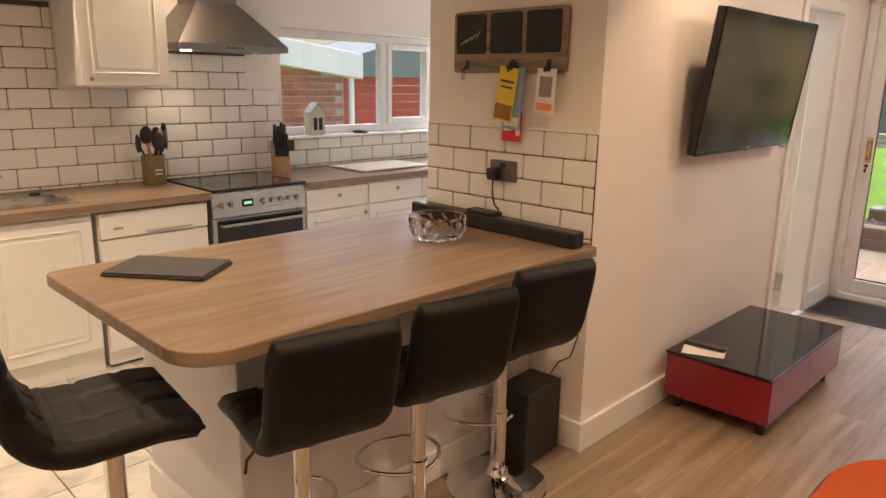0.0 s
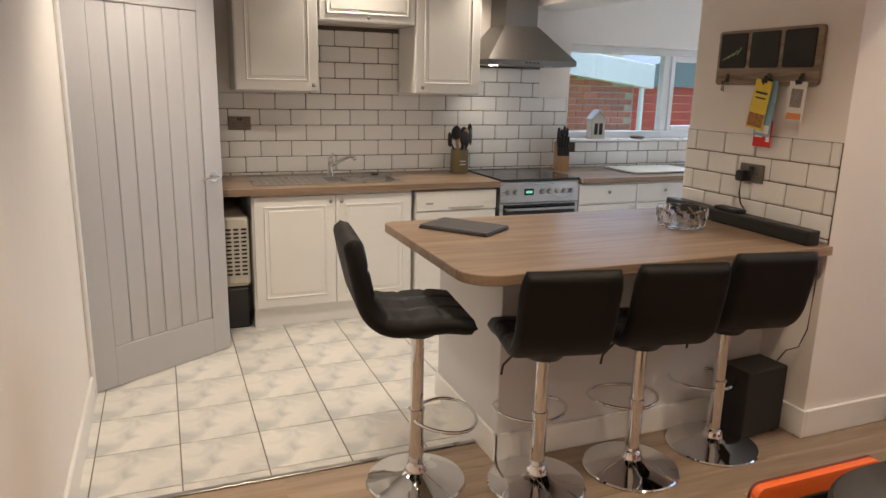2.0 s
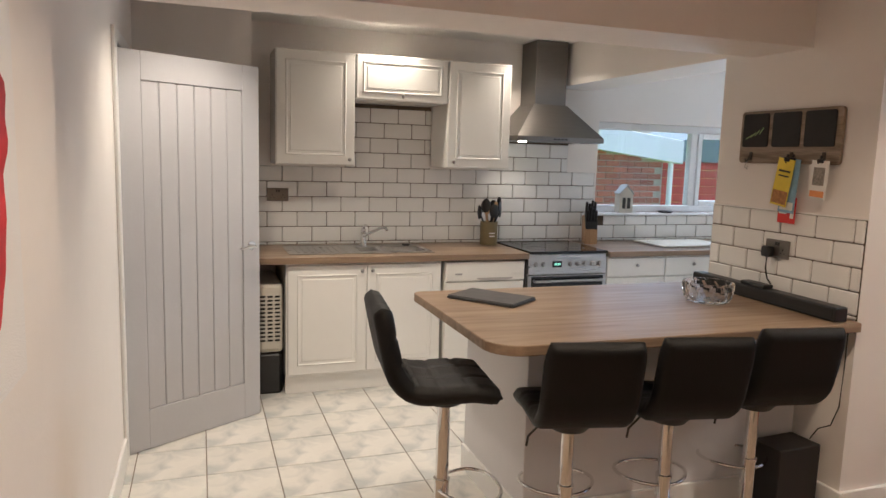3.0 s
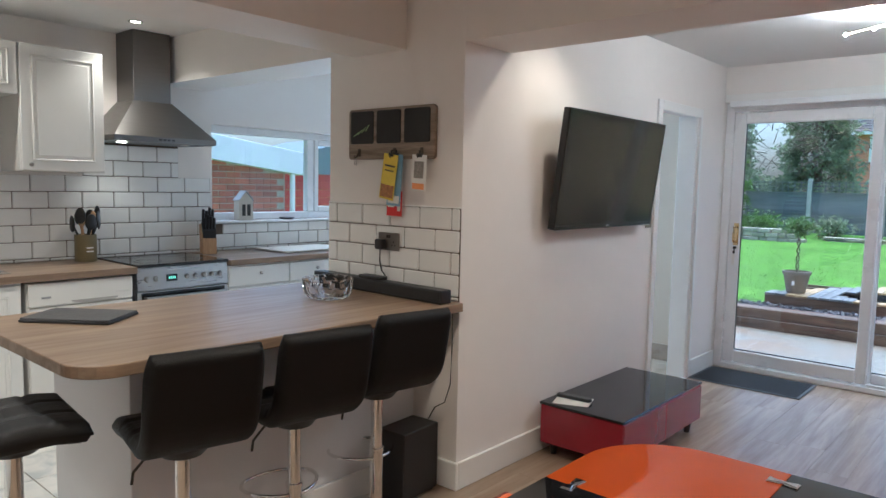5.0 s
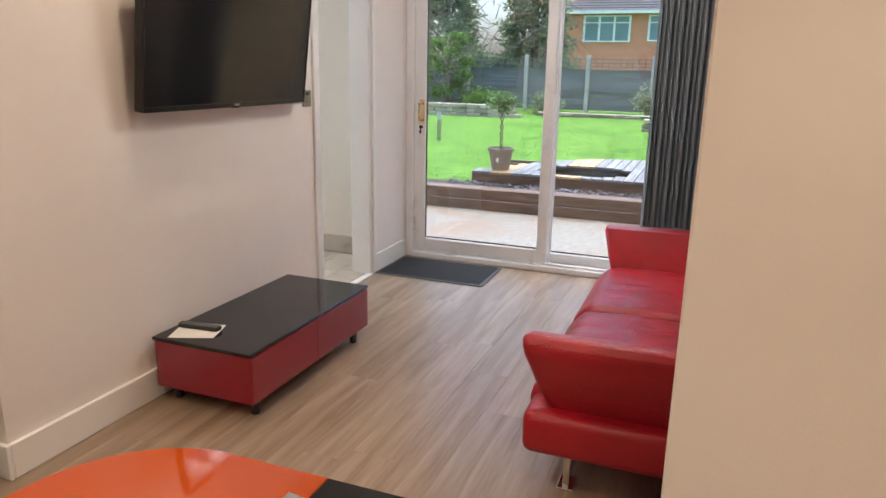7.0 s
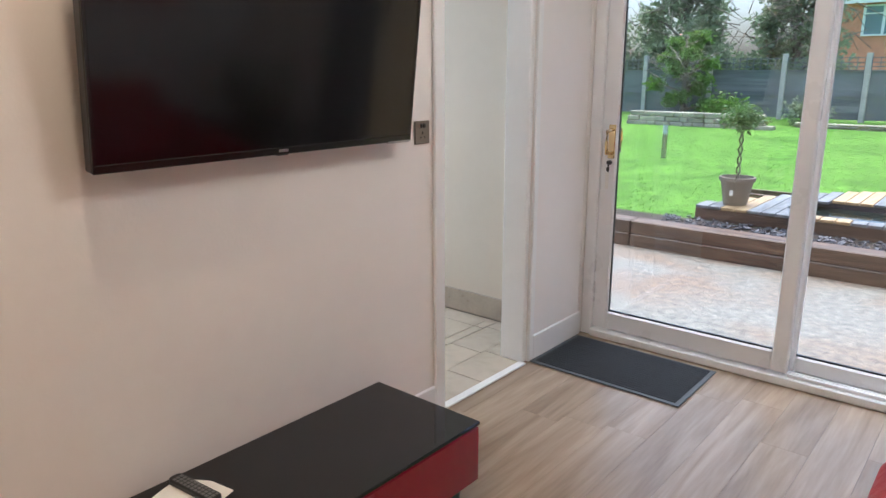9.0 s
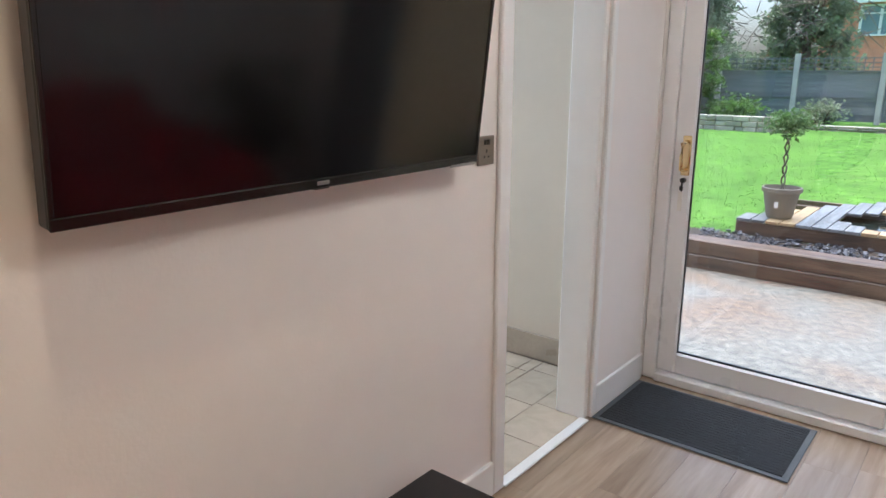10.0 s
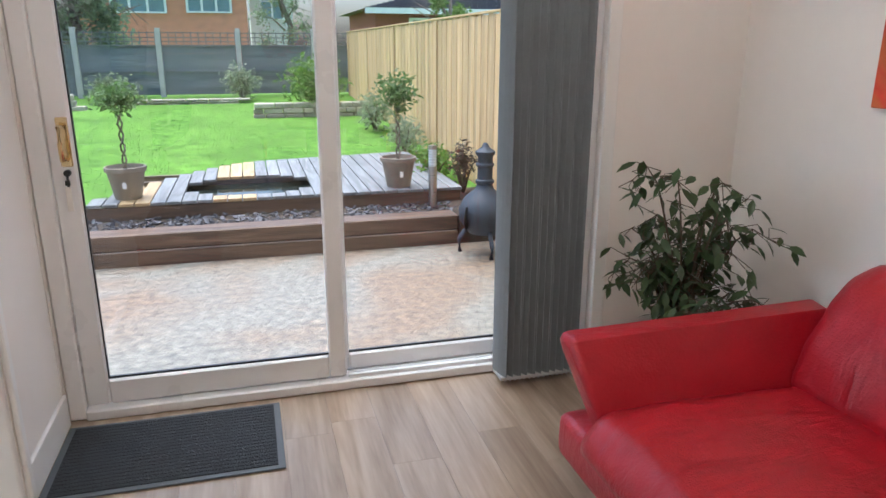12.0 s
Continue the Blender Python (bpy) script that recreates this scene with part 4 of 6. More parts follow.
def toy_house():
    e = thing("ornament_house", pose(XS - 0.03, 3.20, 1.141, 0, 0, 0) @ Matrix.Diagonal((1.0, 1.3, 1.22, 1)), "small pale wooden house ornament on the sill", "ornament")
    mt = surface("limed_wood", (0.52, 0.49, 0.43), 0.7, vary=0.1, scale=20)
    bm = bmesh.new()
    bm_prism(bm, [(-0.05, 0), (0.05, 0), (0.05, 0.13), (0.0, 0.185), (-0.05, 0.13)], -0.04, 0.04, "x", 0.002)
    made("walls", bm, mt, e)
    bm = bmesh.new()
    bm_prism(bm, [(-0.056, 0.128), (0.0, 0.19), (0.056, 0.128), (0.056, 0.134), (0.0, 0.197), (-0.056, 0.134)], -0.045, 0.045, "x")
    made("roof", bm, surface("tin", (0.40, 0.41, 0.41), 0.5, 0.5), e)
    boxes("window", SLATE, [(0.0395, 0.0415, -0.03, -0.006, 0.03, 0.105), (0.0395, 0.0415, 0.006, 0.03, 0.03, 0.105)], 0, e)


toy_house()
bm = bmesh.new()
bm_lathe(bm, [(0.0, 0.0), (0.05, 0.0), (0.068, 0.014), (0.064, 0.016), (0.046, 0.005), (0.0, 0.004)], XS - 0.02, 3.62, 24)
o = made("soap_dish", bm, BPLASTIC, None, True)
o.location = (0, 0, 1.141)
tagged(o, "small dark dish on the window sill", "dish")


def chopping_board():
    e = thing("chopping_board", pose(-4.02, 3.55, 0.911, 0, 0, 0), "white glass worktop saver lying on the worktop", "chopping board")
    bm = bmesh.new()
    bm_prism(bm, rounded(-0.19, 0.22, -0.34, 0.30, (0.02,) * 4), 0.004, 0.014, "z", 0.002)
    made("slab", bm, surface("pale_board", (0.74, 0.70, 0.62), 0.3, vary=0.06, scale=8), e)
    boxes("foot", BPLASTIC, [(-0.17 + a * 0.33, -0.15 + a * 0.33, -0.3 + b * 0.54, -0.28 + b * 0.54, 0, 0.004) for a in (0, 1) for b in (0, 1)], 0, e, True)


chopping_board()


def crate():
    e = thing("pet_carrier", pose(-3.93, 0.155, 0.0), "cream plastic slatted pet carrier under the worktop", "pet carrier")
    y0, y1 = -0.03, 0.135
    bm = bmesh.new()
    bm_box(bm, -0.33, 0.20, y0, y1, 0.28, 0.74, 0.03, 2)
    made("shell", bm, CREAM, e)
    bm = bmesh.new()
    for i in range(12):
        for k in range(3):
            z = 0.36 + i * 0.026
            bm_box(bm, 0.199, 0.204, y0 + 0.02 + k * 0.046, y0 + 0.052 + k * 0.046, z, z + 0.012, 0.002)
    made("slot", bm, SLATE, e)
    box("base", BPLASTIC, -0.33, 0.19, y0 + 0.005, y1 - 0.005, 0.0, 0.28, 0.02, e)


crate()


def key_board():
    e = thing("memo_board", pose(-1.918, 2.479, 1.722, 0, 0, 0), "driftwood memo board with three chalkboards and hooks", "memo board")
    bm = bmesh.new()
    bm_prism(bm, rounded(-0.305, 0.305, -0.140, 0.118, (0.02,) * 4), -0.02, 0.0, "y", 0.003)
    made("backboard", bm, BOARDW, e)
    for i in range(3):
        bm = bmesh.new()
        x = -0.285 + i * 0.195
        bm_prism(bm, rounded(x, x + 0.17, -0.06, 0.105, (0.012,) * 4), -0.025, -0.019, "y", 0.001)
        made("chalkboard", bm, SLATE, e)
    bm = bmesh.new()
    for q in range(4):
        bm_tube(bm, [(-0.26 + q * 0.03, -0.0255, -0.02 + q * 0.008), (-0.22 + q * 0.025, -0.0255, 0.0 + q * 0.012)], 0.0028, 5)
    made("chalk_mark", bm, surface("green_chalk", (0.34, 0.46, 0.20), 0.9), e)
    iron = surface("aged_iron", (0.10, 0.085, 0.07), 0.5, 0.8)
    for x in (-0.22, 0.04, 0.225):
        bm = bmesh.new()
        bm_box(bm, x - 0.010, x + 0.010, -0.026, -0.02, -0.125, -0.085, 0.002)
        bm_tube(bm, [(x, -0.025, -0.10), (x, -0.04, -0.125), (x, -0.052, -0.135), (x, -0.056, -0.12)], 0.004, 6)
        made("hook", bm, iron, e, True, 40)
    bm = bmesh.new()
    bm_tube(bm, [(-0.225, -0.045, -0.13), (-0.232, -0.045, -0.165), (-0.215, -0.045, -0.17), (-0.22, -0.045, -0.13)], 0.003, 6)
    made("key", bm, STEEL, e, True)
    return e


key_board()


def flyer(name, x, z, w, h, y, rot, mats, label):
    e = thing(name, pose(x, y, z, 0, rot, 0), label, "leaflet", "leaflets on the memo board")
    boxes("clip", BPLASTIC, [(-0.016, 0.016, -0.007, 0.003, -0.012, 0.006), (-0.006, 0.006, -0.005, 0.001, 0.006, 0.022)], 0.002, e)
    box("sheet", mats[0], -w / 2, w / 2, -0.002, 0.0, -h, 0, 0, e)
    for q in mats[1:]:
        m, a0, a1, b0, b1 = q
        box("print", m, -w / 2 + a0 * w, -w / 2 + a1 * w, -0.0035, -0.0021, -h + b0 * h, -h + b1 * h, 0, e)
    return e


INK = surface("black_ink", (0.05, 0.045, 0.04), 0.7)
flyer("leaflet", -1.848, 1.605, 0.095, 0.255, 2.440, 4, [BLUEP, (PAPER, 0.1, 0.9, 0.05, 0.2)], "blue takeaway leaflet hanging from a hook")
flyer("leaflet", -1.872, 1.605, 0.10, 0.225, 2.430, 9, [YELLOW, (surface("food_print", (0.35, 0.16, 0.05), 0.6, vary=0.5, scale=60), 0.05, 0.95, 0.04, 0.32), (INK, 0.15, 0.85, 0.72, 0.76), (INK, 0.2, 0.8, 0.62, 0.65)], "yellow takeaway menu hanging from a hook")
flyer("leaflet", -1.862, 1.425, 0.105, 0.125, 2.446, 1, [REDP, (PAPER, 0.08, 0.55, 0.55, 0.62), (PAPER, 0.08, 0.5, 0.35, 0.42), (PAPER, 0.72, 0.92, 0.2, 0.75)], "red takeaway card hanging from a hook")
flyer("leaflet", -1.682, 1.60, 0.095, 0.175, 2.432, 3, [PAPER, (surface("grey_print", (0.30, 0.27, 0.24), 0.7, vary=0.5, scale=120), 0.18, 0.82, 0.36, 0.82), (surface("orange_print", (0.75, 0.30, 0.10), 0.6), 0.1, 0.9, 0.06, 0.22)], "white printed card hanging from a hook")

# ---------------------------------------------------------------- lounge
def television():
    e = thing("television", pose(-1.345, 3.725, 1.55, 0, 7, 0), "large black flat screen television on a wall bracket", "television")
    bm = bmesh.new()
    bm_box(bm, -0.03, 0.012, -0.58, 0.58, -0.32, 0.325, 0.006, 2)
    bm_box(bm, -0.055, -0.03, -0.40, 0.40, -0.25, 0.15, 0.01)
    made("casing", bm, BPLASTIC, e)
    boxes("bezel", surface("glossy_bezel", (0.01, 0.01, 0.01), 0.2), [(0.011, 0.017, -0.58, 0.58, -0.32, -0.297), (0.011, 0.017, -0.58, 0.58, 0.315, 0.325), (0.011, 0.017, -0.58, -0.57, -0.297, 0.315), (0.011, 0.017, 0.57, 0.58, -0.297, 0.315)], 0.002, e)
    box("screen", SCREEN, 0.0105, 0.0135, -0.571, 0.571, -0.298, 0.316, 0, e)
    boxes("badge", STEEL, [(0.0165, 0.0185, -0.018, 0.018, -0.312, -0.303)], 0.001, e)
    box("sensor", BPLASTIC, 0.0, 0.015, -0.022, 0.022, -0.3235, -0.319, 0.002, e)
    box("standby_strip", STEEL, 0.012, 0.018, 0.46, 0.57, -0.324, -0.316, 0.001, e)
    boxes("bracket", BPLASTIC, [(-0.095, -0.05, -0.12, 0.12, -0.15, 0.10)], 0.004, e)


television()


def media_unit():
    e = thing("media_unit", pose(-1.163, 3.64, 0), "low red gloss media unit with a black glass top", "media unit")
    box("body", REDGLOSS, -0.245, 0.245, -0.505, 0.505, 0.075, 0.286, 0.004, e)
    box("top", BGLASS, -0.25, 0.25, -0.512, 0.512, 0.287, 0.301, 0.003, e)
    boxes("drawer_front", REDGLOSS, [(0.245, 0.25, -0.503, -0.002, 0.08, 0.282), (0.245, 0.25, 0.002, 0.503, 0.08, 0.282)], 0.001, e, True)
    for sx in (-1, 1):
        for sy in (-1, 1):
            bm = bmesh.new()
            bm_cyl(bm, (sx * 0.20, sy * 0.43, 0.0), (sx * 0.20, sy * 0.43, 0.076), 0.016, 0.026, 16)
            made("leg", bm, BPLASTIC, e, True, 40)


media_unit()
bm = bmesh.new()
bm_prism(bm, [(-0.10, -0.08), (0.09, -0.09), (0.11, 0.06), (0.02, 0.085), (-0.085, 0.07)], 0.0, 0.002, "z")
o = made("paper_sheet", bm, PAPER)
o.matrix_basis = pose(-1.285, 3.26, 0.302, 0, 0, 25)
tagged(o, "sheet of white paper on the media unit", "paper")


def remote():
    e = thing("remote_control", pose(-1.29, 3.285, 0.3045, 0, 0, -84), "black television remote control on the paper", "remote control")
    bm = bmesh.new()
    bm_prism(bm, rounded(-0.022, 0.022, -0.10, 0.10, (0.015,) * 4, 5), 0, 0.018, "z", 0.004)
    made("body", bm, BPLASTIC, e)
    boxes("button", surface("grey_key", (0.16, 0.16, 0.16), 0.6), [(-0.016 + a * 0.012, -0.008 + a * 0.012, -0.08 + b * 0.016, -0.07 + b * 0.016, 0.0175, 0.0195) for a in range(3) for b in range(11)], 0, e)


remote()


def door_mat():
    e = thing("door_mat", pose(-1.035, 5.515, 0.003), "charcoal ribbed door mat inside the patio door", "door mat")
    box("edging", MATE, -0.40, 0.40, -0.245, 0.245, 0, 0.006, 0.002, e)
    boxes("pile", MATM, [(-0.375, 0.375, -0.222 + i * 0.0225, -0.2005 + i * 0.0225, 0.004, 0.0095) for i in range(20)], 0.0015, e)


door_mat()


def sofa():
    e = thing("sofa", pose(0, 0, 0), "red leather sofa with leaning arms and loose cushions", "sofa")
    bm = bmesh.new()
    bm_box(bm, 0.215, 1.36, 3.06, 4.88, 0.17, 0.325, 0.035, 3)
    made("base", bm, RLEATHER, e, True, 50)
    for y0, y1 in ((3.20, 3.955), (3.965, 4.72)):
        bm = bmesh.new()
        w = y1 - y0
        pad(bm, [(0.26, 0.25), (0.265, 0.30), (0.30, 0.345), (0.5, 0.355), (0.8, 0.345), (1.05, 0.335)], w, 0.13, None, 0, 24, 0.05)
        for v in bm.verts:
            v.co.z += 0.006 * noise.noise(Vector((v.co.x * 4, v.co.y * 14, y0))) + 0.003 * noise.noise(Vector((v.co.x * 18, v.co.y * 30, y0)))
            v.co.y += (y0 + y1) / 2
        made("seat_cushion", bm, RLEATHER, e, True)
    for y0, y1 in ((3.16, 3.955), (3.965, 4.76)):
        bm = bmesh.new()
        pad(bm, [(1.02, 0.34), (1.07, 0.5), (1.13, 0.62), (1.18, 0.675), (1.25, 0.70), (1.33, 0.66)], y1 - y0, 0.17, None, 0, 22, 0.07)
        for v in bm.verts:
            v.co.x += 0.012 * noise.noise(Vector((v.co.y * 7, v.co.z * 9, y0)))
            v.co.y += (y0 + y1) / 2
        made("back_cushion", bm, RLEATHER, e, True)
    bm = bmesh.new()
    bm_box(bm, 1.22, 1.40, 3.10, 4.84, 0.25, 0.655, 0.05, 3)
    made("back_frame", bm, RLEATHER, e, True, 50)
    for s, yb in ((1, 4.70), (-1, 3.22)):
        bm = bmesh.new()
        sec = [(0.0, 0.29), (0.10, 0.29), (0.165, 0.41), (0.215, 0.53), (0.215, 0.575), (0.185, 0.60), (0.12, 0.59), (0.045, 0.45)]
        bm_prism(bm, [(yb + s * (a - 0.02), z) for a, z in sec], 0.20, 1.16, "x", 0.03, 3)
        for v in bm.verts:
            v.co.x += 0.30 * max(0, 0.60 - v.co.z) * (v.co.x < 0.6)
            v.co.z += 0.02 * max(0, v.co.x - 0.2) * (v.co.z > 0.5)
            v.co.y += 0.004 * noise.noise(Vector((v.co.x * 9, 0, v.co.z * 9)))
        made("arm", bm, RLEATHER, e, True, 50)
    bm = bmesh.new()
    for yy in (3.20, 4.74):
        for xx in (0.36, 1.25):
            bm_box(bm, xx - 0.012, xx + 0.012, yy - 0.03, yy + 0.03, 0.006, 0.175, 0.003)
            bm_box(bm, xx - 0.03, xx + 0.03, yy - 0.045, yy + 0.045, 0.0, 0.010, 0.003)
    made("leg", bm, CHROME, e)


sofa()


def leaf_cloud(bm, centre, radii, count, size, rnd, flat=0.5, shell=0.35):
    """Many small folded leaves spread through an uneven egg."""
    for _ in range(count):
        d = Vector((rnd.gauss(0, 1), rnd.gauss(0, 1), rnd.gauss(0, 1))).normalized()
        r = (shell + (1 - shell) * rnd.random()) * (0.72 + 0.42 * noise.noise(d * 2.2 + Vector(centre)))
        p = Vector(centre) + Vector((d.x * radii[0], d.y * radii[1], d.z * radii[2])) * r * 1.25
        s = size * rnd.uniform(0.6, 1.35)
        q = Euler((rnd.uniform(-1, 1) * 1.3, rnd.uniform(-1, 1) * 1.3, rnd.uniform(0, 6.28))).to_matrix()
        a = [p + q @ Vector(c) for c in ((0, -s, 0), (s * flat, 0, s * 0.12), (0, s, 0), (-s * flat, 0, s * 0.12))]
        vs = [bm.verts.new(c) for c in a]
        bm.faces.new((vs[0], vs[1], vs[2]))
        bm.faces.new((vs[0], vs[2], vs[3]))


def ficus():
    e = thing("weeping_fig", pose(0.93, 5.28, 0), "weeping fig houseplant in a pot behind the sofa", "houseplant")
    bm = bmesh.new()
    bm_lathe(bm, [(0.0, 0.0), (0.11, 0.0), (0.15, 0.24), (0.155, 0.26), (0.14, 0.26), (0.13, 0.22), (0.0, 0.22)], 0, 0, 24)
    made("pot", bm, TERRA, e, True, 40)
    rnd = random.Random(11)
    stems, leaves = bmesh.new(), bmesh.new()
    for i in range(20):
        a = i * 2.4
        reach = rnd.uniform(0.12, 0.38)
        top = rnd.uniform(0.62, 1.30)
        pts = []
        for k in range(8):
            u = k / 7
            pts.append(Vector((reach * math.cos(a) * u ** 1.6, reach * math.sin(a) * u ** 1.6, 0.22 + (top - 0.22) * (u if u < 0.8 else 0.8 + (u - 0.8) * (0.2 - 0.6 * (i % 3)) ))))
        bm_tube(stems, pts, [0.007 - 0.0007 * k for k in range(8)], 6)
        for k in range(3, 8):
            for j in range(6):
                p = pts[k] + Vector((rnd.uniform(-0.07, 0.07), rnd.uniform(-0.07, 0.07), rnd.uniform(-0.06, 0.04)))
                bm_tube(stems, [pts[k], p], 0.0016, 4)
                s = rnd.uniform(0.030, 0.048)
                yaw, dip = rnd.uniform(0, 6.28), rnd.uniform(0.1, 1.1)
                q = Matrix.Rotation(yaw, 3, "Z") @ Matrix.Rotation(dip, 3, "Y") @ Matrix.Rotation(rnd.uniform(-0.6, 0.6), 3, "X")
                sh = ((0, 0, 0), (0.5, 0.33, 0.08), (1.1, 0.36, 0.08), (1.9, 0.0, -0.12), (1.1, -0.36, 0.08), (0.5, -0.33, 0.08), (1.1, 0, 0))
                v = [leaves.verts.new(p + q @ (Vector(c) * s)) for c in sh]
                for tri in ((0, 1, 6), (1, 2, 6), (2, 3, 6), (3, 4, 6), (4, 5, 6), (5, 0, 6)):
                    leaves.faces.new([v[t] for t in tri])
    made("stem", stems, TWIG, e, True)
    made("foliage", leaves, LEAF, e, True)


ficus()


def blinds():
    e = thing("vertical_blind", pose(0, 0, 0), "grey vertical blind drawn aside at the patio door", "blind")
    for i in range(16):
        x = 0.325 + i * 0.0225
        bm = bmesh.new()
        w = 0.062
        a = radians(100 + (i % 3) * 7)
        pts = []
        for k in range(5):
            u = -w + 2 * w * k / 4
            c = 0.008 * (1 - (u / w) ** 2)
            pts.append((x + u * math.cos(a) - c * math.sin(a), 5.71 + u * math.sin(a) + c * math.cos(a)))
        poly = pts + [(p[0] + 0.0016, p[1]) for p in reversed(pts)]
        bm_prism(bm, poly, 0.045, 2.12, "z")
        made("slat", bm, GREYSLAT, e)
    box("headrail", UPVC, -1.38, 0.78, 5.69, 5.735, 2.12, 2.165, 0.004, e)
    bm = bmesh.new()
    for i in range(16):
        x = 0.325 + i * 0.0225
        bm_box(bm, x - 0.012, x + 0.012, 5.655, 5.765, 0.03, 0.045, 0.002)
    made("weight", bm, surface("pale_weight", (0.42, 0.42, 0.42), 0.6), e)
    bm = bmesh.new()
    pts = [(0.325 + i * 0.0225 / 2, 5.66, 0.036 - 0.012 * (i % 2)) for i in range(32)]
    bm_tube(bm, pts, 0.002, 5)
    made("chain", bm, surface("bead_chain", (0.5, 0.5, 0.5), 0.5), e)


blinds()

# ---------------------------------------------------------------- dining table and chairs
TX, TY, TZ, TR = 0.142, 1.478, 0.715, 0.475


def dining_table():
    e = thing("dining_table", pose(TX, TY, 0), "square dining table with orange and black glass quarters", "dining table")
    full = rounded(-TR, TR, -TR, TR, (0.27,) * 4, 14)
    bm = bmesh.new()
    bm_prism(bm, full, TZ - 0.03, TZ - 0.008, "z", 0.004)
    made("underframe", bm, BPLASTIC, e)
    for sx, sy, mt in ((-1, 1, OGLASS), (1, 1, BGLASS), (-1, -1, BGLASS), (1, -1, OGLASS)):
        g, r, t = 0.0008, 0.262, TR - 0.008
        pts = [(g, g), (t, g)] + [(t - r + r * math.cos(radians(a)), t - r + r * math.sin(radians(a))) for a in range(0, 91, 6)] + [(g, t)]
        bm = bmesh.new()
        bm_prism(bm, [(sx * p[0], sy * p[1]) for p in pts], TZ - 0.008, TZ, "z", 0.0012, 1)
        made("glass_panel", bm, mt, e)
    for x, y, a in ((-0.385, 0.0, 90), (0.0, 0.385, 0), (0.385, 0.0, 90), (0.0, -0.385, 0)):
        bm = bmesh.new()
        q = Matrix.Translation((x, y, TZ)) @ Matrix.Rotation(radians(a), 4, "Z")
        for s in (-1, 1):
            bm_prism(bm, [(s * 0.004, -0.011), (s * 0.038, -0.016), (s * 0.038, 0.016), (s * 0.004, 0.011)], 0.0005, 0.004, "z", 0.001, 1)
            bm_prism(bm, [(s * 0.003, -0.002), (s * 0.035, -0.013), (s * 0.035, 0.013), (s * 0.003, 0.002)], 0.0035, 0.0065, "z", 0.0012, 1)
        bm_box(bm, -0.006, 0.006, -0.008, 0.008, 0.0005, 0.006, 0.002)
        bmesh.ops.transform(bm, matrix=q, verts=bm.verts)
        made("corner_clip", bm, CHROME, e)
    for sx in (-1, 1):
        for sy in (-1, 1):
            bm = bmesh.new()
            bm_box(bm, sx * 0.22 - 0.03, sx * 0.22 + 0.03, sy * 0.22 - 0.03, sy * 0.22 + 0.03, 0, TZ - 0.03, 0.004)
            made("leg", bm, BPLASTIC, e)


dining_table()


def dining_chair(m, top, curve):
    """A low padded chair with a flat upright back; its back is towards local +x."""
    e = thing("dining_chair", m, "orange and black vinyl chair tucked under the table", "dining chair", "chairs round the dining table")
    bm = bmesh.new()
    bm_prism(bm, rounded(-0.23, 0.23, 0.30, top, (0.02, 0.02, curve, curve)), -0.014, 0.014, "x", 0.006, 2)
    made("backrest", bm, ORANGE, e, True, 40)
    bm = bmesh.new()
    bm_prism(bm, rounded(-0.19, 0.19, 0.34, top - 0.05, (0.02, 0.02, 0.06, 0.06)), -0.026, -0.016, "x", 0.004, 2)
    made("back_pad", bm, BLEATHER, e, True, 40)
    bm = bmesh.new()
    bm_tube(bm, [(0.0145, p[0], p[1]) for p in rounded(-0.228, 0.228, 0.30, top - 0.002, (0.02, 0.02, curve, curve))], 0.005, 6, True)
    made("piping", bm, surface("dark_piping", (0.12, 0.02, 0.012), 0.5), e, True)
    bm = bmesh.new()
    bm_prism(bm, rounded(-0.40, -0.02, -0.21, 0.21, (0.05, 0.03, 0.03, 0.05)), 0.36, 0.44, "z", 0.02, 3)
    made("seat", bm, BLEATHER, e, True, 50)
    for x in (-0.36, 0.0):
        for y in (-0.19, 0.19):
            bm = bmesh.new()
            bm_cyl(bm, (x, y, 0), (x, y, 0.37), 0.014, 0.018, 12)
            made("leg", bm, BPLASTIC, e, True, 40)
    return e


dining_chair(pose(TX - 0.68, 1.42, 0, 0, 0, 180), 0.552, 0.03)
dining_chair(pose(TX + 0.525, 1.70, 0, 0, 0, 3), 0.615, 0.15)


def canvas():
    e = thing("canvas_picture", pose(0, 0, 0), "white canvas picture with large red petals", "picture")
    box("canvas", CANVAS, -0.555, 0.90, -0.516, -0.478, 1.19, 2.0, 0.003, e)
    petals = ((-0.25, 1.66, 0.16, 0.10, 30), (-0.27, 1.575, 0.185, 0.10, -10), (-0.25, 1.46, 0.17, 0.11, -35), (-0.33, 1.40, 0.10, 0.06, -70), (-0.05, 1.55, 0.22, 0.20, 0))
    for i, (x, z, a, b, rot) in enumerate(petals):
        bm = bmesh.new()
        pts = []
        for k in range(36):
            t = 2 * math.pi * k / 36
            r = 1 + 0.10 * math.sin(3 * t + i) + 0.05 * math.sin(7 * t + 2 * i)
            u, v = a * r * math.cos(t), b * r * math.sin(t)
            c, s = math.cos(radians(rot)), math.sin(radians(rot))
            pts.append((x - 0.055 + u * c - v * s, z + u * s + v * c))
        bm_prism(bm, pts, -0.4785, -0.4765 + 0.0006 * i, "y")
        made("petal", bm, REDART, e)


canvas()

def wall_picture():
    e = thing("wall_picture", pose(0, 0, 0), "red and orange canvas picture on the lounge wall", "picture")
    box("canvas", surface("orange_paint", (0.55, 0.13, 0.04), 0.7, vary=0.25, scale=5, second=(0.60, 0.03, 0.025), second_scale=4), 1.455, 1.489, 4.25, 5.06, 1.24, 1.75, 0.003, e)


wall_picture()

